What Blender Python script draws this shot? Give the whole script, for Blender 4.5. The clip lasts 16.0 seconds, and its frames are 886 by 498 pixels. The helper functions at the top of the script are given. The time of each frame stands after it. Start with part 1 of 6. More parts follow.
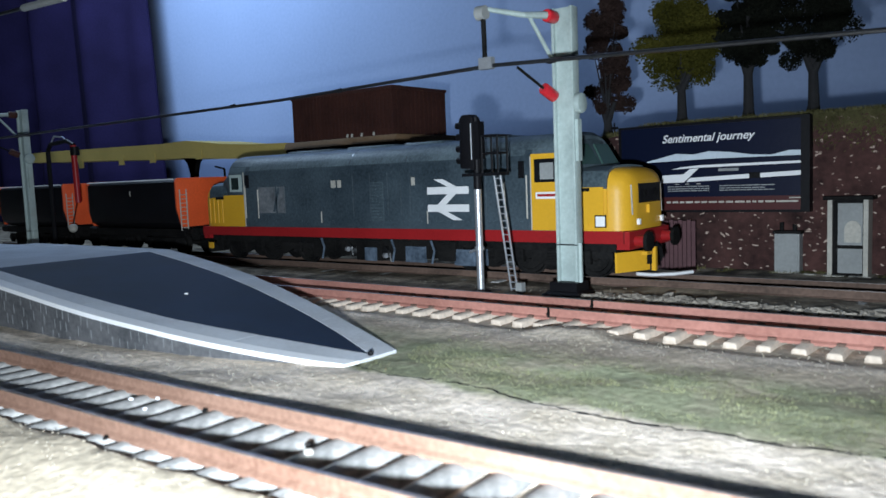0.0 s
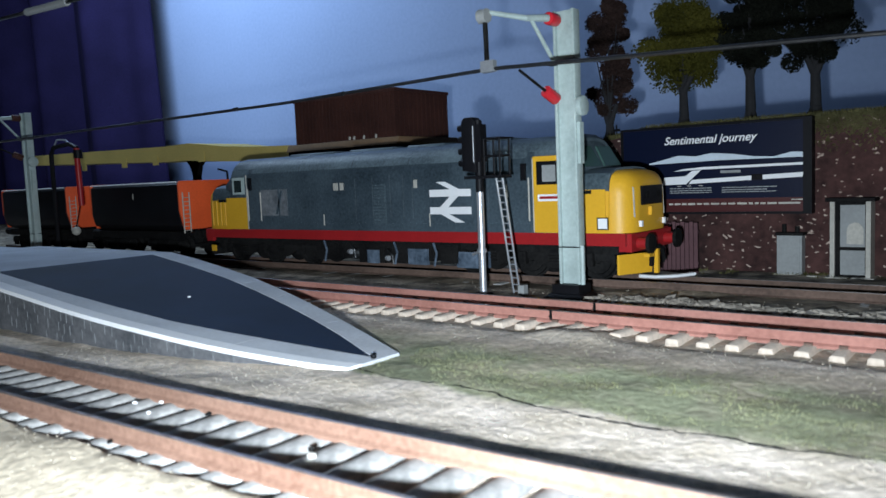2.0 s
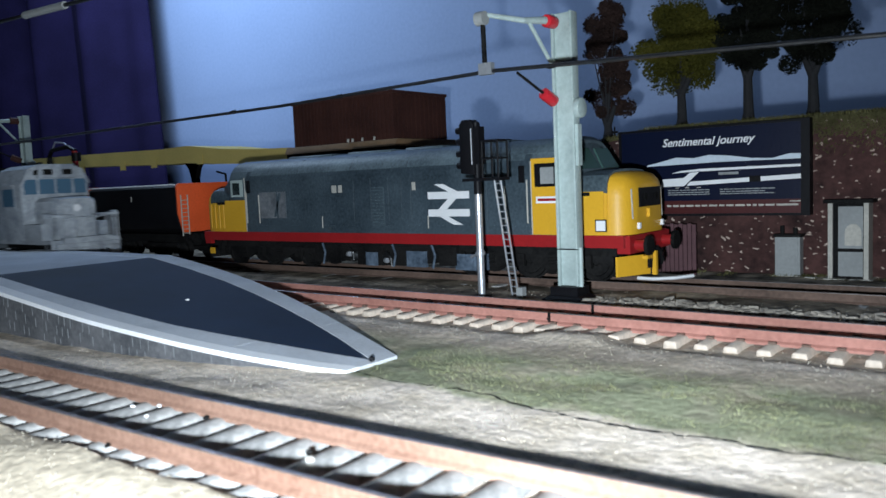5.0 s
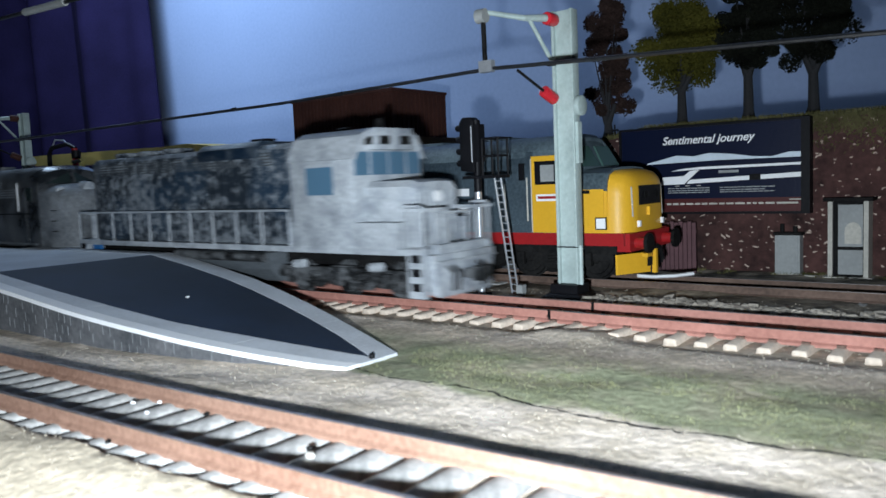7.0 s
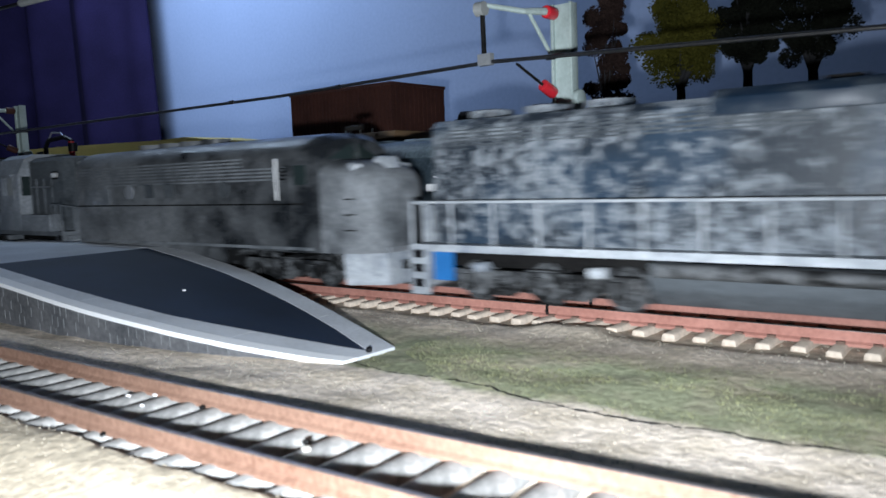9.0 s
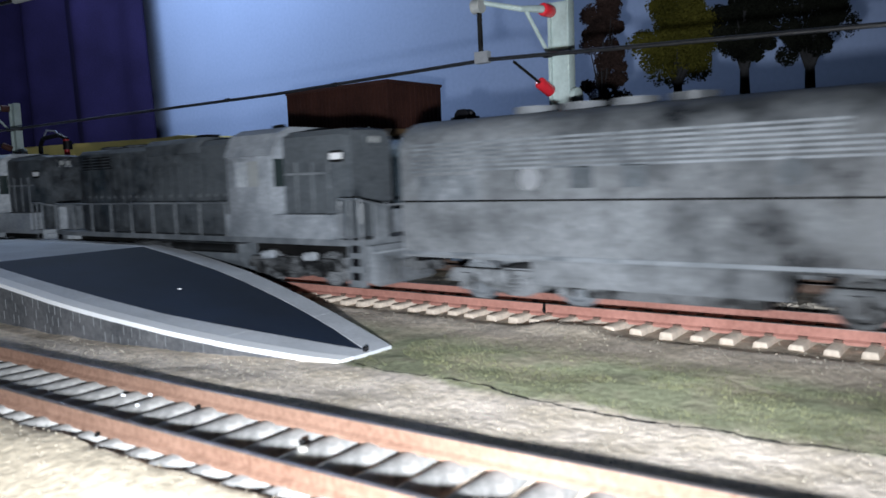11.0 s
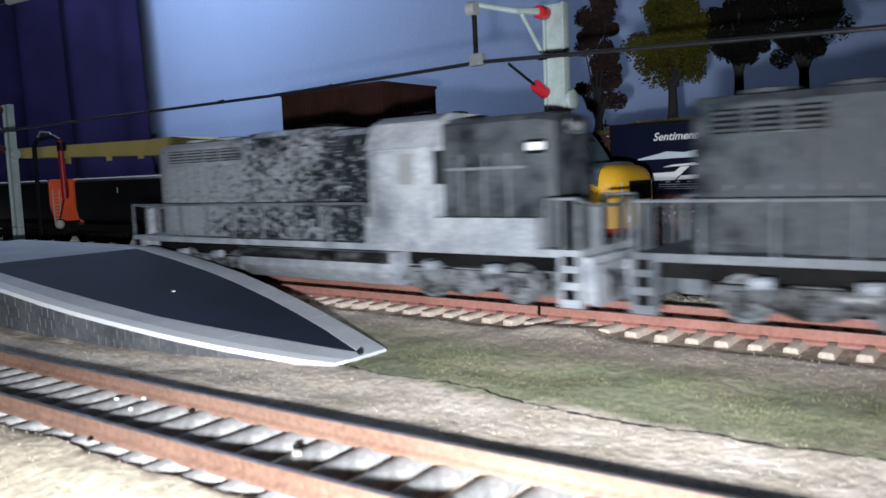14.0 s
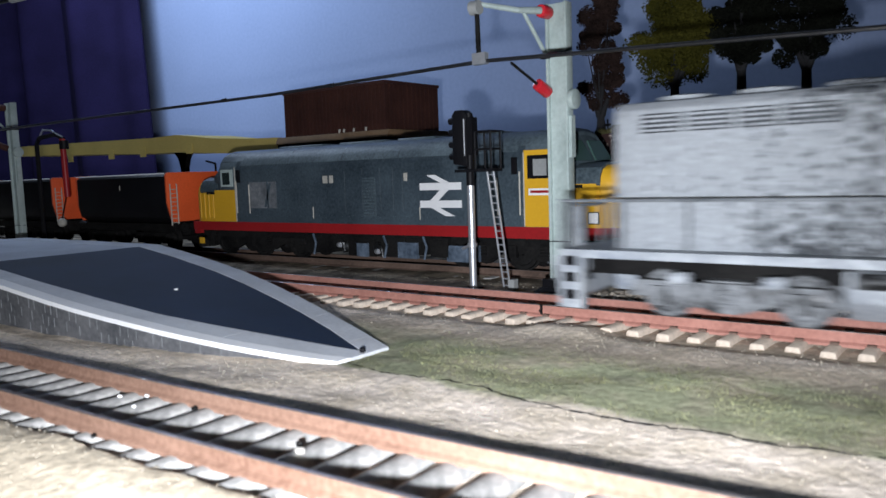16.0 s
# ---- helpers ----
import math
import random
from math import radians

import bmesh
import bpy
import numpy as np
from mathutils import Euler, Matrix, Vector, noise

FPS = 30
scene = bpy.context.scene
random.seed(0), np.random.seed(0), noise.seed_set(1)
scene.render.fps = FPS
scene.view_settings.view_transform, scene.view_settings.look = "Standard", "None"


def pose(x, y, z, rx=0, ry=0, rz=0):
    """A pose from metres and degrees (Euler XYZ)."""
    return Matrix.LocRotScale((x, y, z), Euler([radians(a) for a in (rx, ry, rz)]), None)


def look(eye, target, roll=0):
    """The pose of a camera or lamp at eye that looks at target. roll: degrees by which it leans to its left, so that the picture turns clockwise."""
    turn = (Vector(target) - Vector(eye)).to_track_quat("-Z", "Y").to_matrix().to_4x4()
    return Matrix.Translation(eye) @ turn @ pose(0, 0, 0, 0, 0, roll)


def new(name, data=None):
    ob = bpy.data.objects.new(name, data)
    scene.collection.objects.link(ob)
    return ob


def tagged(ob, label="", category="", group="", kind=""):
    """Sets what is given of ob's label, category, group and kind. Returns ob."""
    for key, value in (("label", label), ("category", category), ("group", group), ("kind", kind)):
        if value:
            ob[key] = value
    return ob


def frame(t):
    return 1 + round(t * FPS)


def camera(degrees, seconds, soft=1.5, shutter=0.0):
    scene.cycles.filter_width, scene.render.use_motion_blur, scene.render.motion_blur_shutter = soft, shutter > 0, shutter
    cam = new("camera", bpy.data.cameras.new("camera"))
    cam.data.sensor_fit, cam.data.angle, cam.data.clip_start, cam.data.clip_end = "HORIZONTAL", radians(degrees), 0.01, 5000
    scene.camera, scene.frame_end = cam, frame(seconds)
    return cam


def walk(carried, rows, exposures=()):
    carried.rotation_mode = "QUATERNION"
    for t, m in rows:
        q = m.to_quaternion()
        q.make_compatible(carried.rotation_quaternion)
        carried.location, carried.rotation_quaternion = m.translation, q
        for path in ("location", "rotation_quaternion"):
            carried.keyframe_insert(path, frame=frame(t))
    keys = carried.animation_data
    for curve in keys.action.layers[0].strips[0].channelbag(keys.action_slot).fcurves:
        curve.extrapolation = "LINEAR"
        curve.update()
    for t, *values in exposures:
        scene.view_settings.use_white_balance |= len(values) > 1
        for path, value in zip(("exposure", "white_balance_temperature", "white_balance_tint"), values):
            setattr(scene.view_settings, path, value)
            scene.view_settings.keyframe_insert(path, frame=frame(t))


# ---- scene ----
# A model railway at 1:76, with 1:87 locomotives on the middle line. Lengths are written in millimetres.
MM = 0.001


def mm(x, y, z, rx=0, ry=0, rz=0):
    return pose(x * MM, y * MM, z * MM, rx, ry, rz)


cam = camera(59.44, 16.0, soft=1.5, shutter=1.0)
# the near track lies inside the lens's near limit of focus
cam.data.dof.use_dof, cam.data.dof.focus_distance, cam.data.dof.aperture_fstop = True, 0.36, 48
PATH = [
    (0.0, 227.43, -253.76, 36.76, 38.211, -5.251, 2.240),
    (0.5, 227.44, -253.79, 37.23, 38.324, -5.233, 2.411),
    (1.0, 227.77, -253.77, 37.06, 38.324, -5.242, 2.424),
    (1.5, 227.98, -254.06, 37.31, 38.413, -5.049, 2.523),
    (2.0, 227.67, -254.01, 37.26, 38.381, -5.156, 2.375),
    (2.5, 227.73, -254.28, 37.14, 38.479, -5.018, 2.348),
    (3.0, 227.62, -254.06, 37.23, 38.490, -5.077, 2.374),
    (3.5, 227.91, -253.92, 37.02, 38.412, -4.966, 2.447),
    (4.0, 228.01, -253.79, 37.62, 38.338, -4.933, 2.609),
    (6.5, 227.49, -254.03, 37.13, 38.230, -5.170, 2.247),
    (7.0, 227.78, -254.03, 37.16, 38.275, -5.140, 2.408),
    (7.5, 227.19, -253.47, 37.08, 38.047, -5.340, 2.310),
    (8.0, 227.24, -253.42, 37.18, 38.099, -5.362, 2.300),
    (8.5, 226.88, -253.60, 36.53, 38.082, -5.345, 2.172),
    (9.0, 227.12, -253.32, 36.65, 38.133, -5.474, 2.138),
    (11.5, 226.38, -252.83, 36.63, 37.707, -5.702, 2.018),
    (12.0, 226.26, -252.84, 36.30, 37.592, -5.800, 1.878),
    (12.5, 226.19, -252.79, 36.32, 37.597, -5.793, 1.865),
    (13.0, 225.80, -252.16, 36.53, 37.377, -5.841, 1.908),
    (13.5, 226.68, -253.09, 37.08, 37.531, -5.498, 2.164),
    (14.0, 226.40, -252.57, 36.93, 37.493, -5.537, 2.084),
    (14.5, 226.65, -252.97, 36.98, 37.687, -5.452, 2.089),
    (15.0, 226.34, -253.12, 36.45, 37.686, -5.564, 1.828),
    (15.5, 225.99, -253.04, 36.41, 37.561, -5.631, 1.788),
    (16.0, 226.37, -252.93, 36.84, 37.607, -5.591, 1.963),
]
walk(cam, [(t, mm(x, y, z, 90 + pitch, roll, yaw)) for t, x, y, z, yaw, pitch, roll in PATH],
     exposures=((0.0, 0.08, 6100, 10), (4.2, 0.08, 6100, 10), (6.5, 0.08, 6150, 10), (9.0, 0.03, 6380, 13), (12.0, 0.0, 6470, 15), (16.0, -0.03, 6570, 17)))

# ---- light: a phone torch below and beside the lens, and a dim cool fill for the backdrop, added unseen high over the layout ----
world = bpy.data.worlds.new("room_dusk")
world.use_nodes = True
world.node_tree.nodes["Background"].inputs[0].default_value = (0.03, 0.08, 0.28, 1)
world.node_tree.nodes["Background"].inputs[1].default_value = 0.045
scene.world = world


def lamp(name, kind, at, target, watts, colour, size, cone=None):
    data = bpy.data.lights.new(name, kind)
    data.energy, data.color = watts, colour
    if kind == "AREA":
        data.shape, data.size = "DISK", size
    else:
        data.shadow_soft_size = size
    if cone:
        data.spot_size, data.spot_blend = radians(cone), 1.0
    ob = new(name, data)
    ob.matrix_world = look([v * MM for v in at], [v * MM for v in target])
    return ob


lamp("phone_torch", "SPOT", (220.5, -259.8, 25.5), (80, -115, -24), 3.45, (0.84, 0.935, 1.0), 0.0025, 128)
lamp("backdrop_fill", "AREA", (-430, 40, 430), (-430, 270, 230), 2.15, (0.58, 0.77, 1.0), 0.2)


# ---- materials ----
def material(name, colour, rough=0.6, metal=0.0, vary=0.25, grain=900.0, bump=0.15, blotch=60.0, second=None, mix=0.5, spec=0.3, soft=0.16):
    """A surface with fine grain and broad blotches; second: a colour that shows in patches."""
    m = bpy.data.materials.new(name)
    m.use_nodes = True
    nt = m.node_tree
    b = nt.nodes["Principled BSDF"]
    b.inputs["Roughness"].default_value, b.inputs["Metallic"].default_value = rough, metal
    b.inputs["Specular IOR Level"].default_value = spec
    co = nt.nodes.new("ShaderNodeTexCoord")
    fine, broad = nt.nodes.new("ShaderNodeTexNoise"), nt.nodes.new("ShaderNodeTexNoise")
    fine.inputs["Scale"].default_value, fine.inputs["Detail"].default_value = grain, 4
    broad.inputs["Scale"].default_value, broad.inputs["Detail"].default_value = blotch, 5
    nt.links.new(co.outputs["Object"], fine.inputs["Vector"])
    nt.links.new(co.outputs["Object"], broad.inputs["Vector"])
    ramp = nt.nodes.new("ShaderNodeValToRGB")
    lo = [c * (1 - vary) for c in colour]
    hi = [min(1, c * (1 + vary)) for c in (second or colour)]
    ramp.color_ramp.elements[0].color = (*lo, 1)
    ramp.color_ramp.elements[1].color = (*hi, 1)
    ramp.color_ramp.elements[0].position, ramp.color_ramp.elements[1].position = mix - soft, mix + soft
    add = nt.nodes.new("ShaderNodeMix")
    add.data_type = "FLOAT"
    add.inputs[0].default_value = 0.4
    nt.links.new(broad.outputs[0], add.inputs[2])
    nt.links.new(fine.outputs[0], add.inputs[3])
    nt.links.new(add.outputs[0], ramp.inputs[0])
    nt.links.new(ramp.outputs[0], b.inputs["Base Color"])
    if bump:
        bu = nt.nodes.new("ShaderNodeBump")
        bu.inputs["Strength"].default_value, bu.inputs["Distance"].default_value = bump, 0.0004
        nt.links.new(fine.outputs[0], bu.inputs["Height"])
        nt.links.new(bu.outputs[0], b.inputs["Normal"])
    return m


def weathered(name, dark, pale, cover=0.5, soft=0.07, tint=None, rough=0.5, spot=150.0, spread=0.45, along=None):
    """Dark paint under a chalky dust that lies in ragged patches; tint: a paint colour that shows through here and there;
    along: two places on the thing's length and how much thicker the dust lies at each."""
    m = bpy.data.materials.new(name)
    m.use_nodes = True
    nt = m.node_tree
    b = nt.nodes["Principled BSDF"]
    b.inputs["Specular IOR Level"].default_value = 0.35
    co = nt.nodes.new("ShaderNodeTexCoord")

    def cloud(scale, detail, roughness, stretch=(1, 1, 1), shift=0.0):
        mp = nt.nodes.new("ShaderNodeMapping")
        mp.inputs["Scale"].default_value, mp.inputs["Location"].default_value = stretch, (shift, shift, shift)
        n = nt.nodes.new("ShaderNodeTexNoise")
        n.inputs["Scale"].default_value, n.inputs["Detail"].default_value, n.inputs["Roughness"].default_value = scale, detail, roughness
        nt.links.new(co.outputs["Object"], mp.inputs[0])
        nt.links.new(mp.outputs[0], n.inputs["Vector"])
        return n.outputs[0]

    def level(socket, lo, hi, a=0.0, z=1.0):
        r = nt.nodes.new("ShaderNodeMapRange")
        for i, v in enumerate((lo, hi, a, z)):
            r.inputs[i + 1].default_value = v
        nt.links.new(socket, r.inputs[0])
        return r.outputs[0]

    def blend(fac, a, c):
        mx = nt.nodes.new("ShaderNodeMix")
        mx.data_type = "RGBA"
        nt.links.new(fac, mx.inputs[0])
        for i, v in ((6, a), (7, c)):
            if isinstance(v, tuple):
                mx.inputs[i].default_value = (*v, 1)
            else:
                nt.links.new(v, mx.inputs[i])
        return mx.outputs[2]

    sumup = nt.nodes.new("ShaderNodeMath")
    sumup.operation = "MULTIPLY_ADD"
    sumup.inputs[1].default_value = spread
    nt.links.new(cloud(24, 3, 0.5, (1, 1, 1.4), 0.3), sumup.inputs[0])
    nt.links.new(cloud(spot, 7, 0.72), sumup.inputs[2])
    middle = 0.5 + 0.5 * spread + (0.5 - cover) * 0.4
    heap = sumup.outputs[0]
    if along:
        sep = nt.nodes.new("ShaderNodeSeparateXYZ")
        nt.links.new(co.outputs["Object"], sep.inputs[0])
        more = nt.nodes.new("ShaderNodeMath")
        nt.links.new(heap, more.inputs[0])
        nt.links.new(level(sep.outputs[0], *along), more.inputs[1])
        heap = more.outputs[0]
    dust = level(heap, middle - soft, middle + soft)
    base = blend(level(cloud(35, 3, 0.5, (1, 1, 1), 0.7), 0.5, 0.62), dark, tint or dark)
    worn = blend(level(cloud(700, 4, 0.6), 0.3, 0.7), tuple(c * 0.72 for c in pale), tuple(min(1, c * 1.2) for c in pale))
    nt.links.new(blend(dust, base, worn), b.inputs["Base Color"])
    nt.links.new(level(dust, 0, 1, rough * 0.75, 0.85), b.inputs["Roughness"])
    bu = nt.nodes.new("ShaderNodeBump")
    bu.inputs["Strength"].default_value, bu.inputs["Distance"].default_value = 0.25, 0.0003
    nt.links.new(dust, bu.inputs["Height"])
    nt.links.new(bu.outputs[0], b.inputs["Normal"])
    return m


def glass(name, tint, rough=0.08):
    m = bpy.data.materials.new(name)
    m.use_nodes = True
    b = m.node_tree.nodes["Principled BSDF"]
    b.inputs["Base Color"].default_value = (*tint, 1)
    b.inputs["Roughness"].default_value = rough
    b.inputs["Specular IOR Level"].default_value = 0.7
    return m


def ground_material():
    """Earth, pale sand ballast and scatter grass, in wandering bands along the tracks; the far bands' colour holds
    shade.
    """
    m = bpy.data.materials.new("layout_scatter")
    m.use_nodes = True
    nt = m.node_tree
    b = nt.nodes["Principled BSDF"]
    b.inputs["Roughness"].default_value = 0.95
    b.inputs["Specular IOR Level"].default_value = 0.1
    co = nt.nodes.new("ShaderNodeTexCoord")
    sep = nt.nodes.new("ShaderNodeSeparateXYZ")
    nt.links.new(co.outputs["Object"], sep.inputs[0])
    wob = nt.nodes.new("ShaderNodeTexNoise")
    wob.inputs["Scale"].default_value, wob.inputs["Detail"].default_value = 45, 6
    nt.links.new(co.outputs["Object"], wob.inputs["Vector"])
    mul = nt.nodes.new("ShaderNodeMath")
    mul.operation = "MULTIPLY_ADD"
    mul.inputs[1].default_value = 0.012
    nt.links.new(wob.outputs[0], mul.inputs[0])
    nt.links.new(sep.outputs["Y"], mul.inputs[2])
    span = nt.nodes.new("ShaderNodeMapRange")
    span.inputs[1].default_value, span.inputs[2].default_value = -0.26, 0.10
    nt.links.new(mul.outputs[0], span.inputs[0])
    ramp = nt.nodes.new("ShaderNodeValToRGB")
    els = ramp.color_ramp.elements
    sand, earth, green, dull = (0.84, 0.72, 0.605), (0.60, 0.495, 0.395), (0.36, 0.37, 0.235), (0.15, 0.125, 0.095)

    def stop(y, c):
        e = els.new((y + 0.26 + 0.006) / 0.36)
        e.color = (*c, 1)

    # dull and the last dark stops put the far track's shade into the colour
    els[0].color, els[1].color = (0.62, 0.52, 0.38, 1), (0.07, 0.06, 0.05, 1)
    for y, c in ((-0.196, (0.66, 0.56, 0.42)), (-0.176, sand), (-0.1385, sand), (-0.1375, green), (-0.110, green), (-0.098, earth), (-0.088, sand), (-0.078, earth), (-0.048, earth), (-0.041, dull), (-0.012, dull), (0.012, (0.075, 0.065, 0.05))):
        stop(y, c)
    fine = nt.nodes.new("ShaderNodeTexNoise")
    fine.inputs["Scale"].default_value, fine.inputs["Detail"].default_value = 650, 5
    nt.links.new(co.outputs["Object"], fine.inputs["Vector"])
    fr = nt.nodes.new("ShaderNodeMapRange")
    fr.inputs[1].default_value, fr.inputs[2].default_value, fr.inputs[3].default_value, fr.inputs[4].default_value = 0.3, 0.7, 0.72, 1.22
    nt.links.new(fine.outputs[0], fr.inputs[0])
    sc = nt.nodes.new("ShaderNodeVectorMath")
    sc.operation = "SCALE"
    nt.links.new(span.outputs[0], ramp.inputs[0])
    patch = nt.nodes.new("ShaderNodeTexNoise")
    patch.inputs["Scale"].default_value, patch.inputs["Detail"].default_value = 95, 6
    nt.links.new(co.outputs["Object"], patch.inputs["Vector"])
    pr = nt.nodes.new("ShaderNodeMapRange")
    pr.inputs[1].default_value, pr.inputs[2].default_value, pr.inputs[3].default_value, pr.inputs[4].default_value = 0.42, 0.66, 0.0, 0.7
    nt.links.new(patch.outputs[0], pr.inputs[0])
    soil = nt.nodes.new("ShaderNodeMix")
    soil.data_type, soil.blend_type = "RGBA", "MIX"
    soil.inputs[7].default_value = (0.55, 0.46, 0.345, 1)
    nt.links.new(pr.outputs[0], soil.inputs[0])
    nt.links.new(ramp.outputs[0], soil.inputs[6])
    drift = nt.nodes.new("ShaderNodeTexNoise")
    drift.inputs["Scale"].default_value, drift.inputs["Detail"].default_value = 38, 4
    stretch = nt.nodes.new("ShaderNodeMapping")
    stretch.inputs["Scale"].default_value = (0.55, 1.5, 1)
    nt.links.new(co.outputs["Object"], stretch.inputs[0])
    nt.links.new(stretch.outputs[0], drift.inputs["Vector"])
    dr = nt.nodes.new("ShaderNodeMapRange")
    dr.inputs[1].default_value, dr.inputs[2].default_value, dr.inputs[3].default_value, dr.inputs[4].default_value = 0.35, 0.65, 0.82, 1.2
    nt.links.new(drift.outputs[0], dr.inputs[0])
    uneven = nt.nodes.new("ShaderNodeVectorMath")
    uneven.operation = "SCALE"
    nt.links.new(soil.outputs[2], uneven.inputs[0])
    nt.links.new(dr.outputs[0], uneven.inputs["Scale"])
    nt.links.new(uneven.outputs[0], sc.inputs[0])
    nt.links.new(fr.outputs[0], sc.inputs["Scale"])
    nt.links.new(sc.outputs[0], b.inputs["Base Color"])
    bu = nt.nodes.new("ShaderNodeBump")
    bu.inputs["Strength"].default_value, bu.inputs["Distance"].default_value = 0.5, 0.0006
    nt.links.new(fine.outputs[0], bu.inputs["Height"])
    nt.links.new(bu.outputs[0], b.inputs["Normal"])
    return m


def flecked_wall():
    """Dark red-brown printed brick with pale worn flecks."""
    m = material("worn_brick", (0.029, 0.0125, 0.0115), 0.9, 0, 0.45, 500, 0.5, 90, (0.054, 0.024, 0.021))
    nt = m.node_tree
    b = nt.nodes["Principled BSDF"]
    old = b.inputs["Base Color"].links[0].from_socket
    co = nt.nodes.new("ShaderNodeTexCoord")
    mp = nt.nodes.new("ShaderNodeMapping")
    mp.inputs["Scale"].default_value = (1, 1, 1.5)
    warp = nt.nodes.new("ShaderNodeTexNoise")
    warp.inputs["Scale"].default_value = 240
    sc = nt.nodes.new("ShaderNodeVectorMath")
    sc.operation = "MULTIPLY_ADD"
    sc.inputs[1].default_value = (0.006, 0.006, 0.006)
    nt.links.new(co.outputs["Object"], mp.inputs[0])
    nt.links.new(mp.outputs[0], warp.inputs["Vector"])
    nt.links.new(warp.outputs["Color"], sc.inputs[0])
    nt.links.new(mp.outputs[0], sc.inputs[2])
    v = nt.nodes.new("ShaderNodeTexVoronoi")
    v.inputs["Scale"].default_value = 300
    nt.links.new(sc.outputs[0], v.inputs["Vector"])
    lim = nt.nodes.new("ShaderNodeMapRange")
    lim.inputs[1].default_value, lim.inputs[2].default_value, lim.inputs[3].default_value, lim.inputs[4].default_value = 0.14, 0.24, 1, 0
    nt.links.new(v.outputs["Distance"], lim.inputs[0])
    mix = nt.nodes.new("ShaderNodeMix")
    mix.data_type = "RGBA"
    nt.links.new(lim.outputs[0], mix.inputs[0])
    nt.links.new(old, mix.inputs[6])
    mix.inputs[7].default_value = (0.44, 0.34, 0.28, 1)
    nt.links.new(mix.outputs[2], b.inputs["Base Color"])
    return m


def sky_paper():
    """The painted backdrop: pale blue sky over a band of darker blue hills that rises to one side."""
    m = material("sky_paper", (0.295, 0.368, 0.55), 0.95, 0, 0.05, 300, 0.0, 6, (0.325, 0.398, 0.585))
    nt = m.node_tree
    b = nt.nodes["Principled BSDF"]
    old = b.inputs["Base Color"].links[0].from_socket
    co = nt.nodes.new("ShaderNodeTexCoord")
    sep = nt.nodes.new("ShaderNodeSeparateXYZ")
    nt.links.new(co.outputs["Object"], sep.inputs[0])
    n = nt.nodes.new("ShaderNodeTexNoise")
    n.noise_dimensions = "1D"
    n.inputs["Scale"].default_value = 6
    nt.links.new(sep.outputs["X"], n.inputs["W"])
    line = nt.nodes.new("ShaderNodeMath")
    line.operation = "MULTIPLY_ADD"
    line.inputs[1].default_value = -0.03
    nt.links.new(n.outputs[0], line.inputs[0])
    nt.links.new(sep.outputs["Z"], line.inputs[2])
    lim = nt.nodes.new("ShaderNodeMapRange")
    lim.inputs[1].default_value, lim.inputs[2].default_value, lim.inputs[3].default_value, lim.inputs[4].default_value = 0.045, 0.07, 1, 0
    nt.links.new(line.outputs[0], lim.inputs[0])
    mix = nt.nodes.new("ShaderNodeMix")
    mix.data_type = "RGBA"
    nt.links.new(lim.outputs[0], mix.inputs[0])
    nt.links.new(old, mix.inputs[6])
    mix.inputs[7].default_value = (0.17, 0.22, 0.36, 1)
    nt.links.new(mix.outputs[2], b.inputs["Base Color"])
    return m


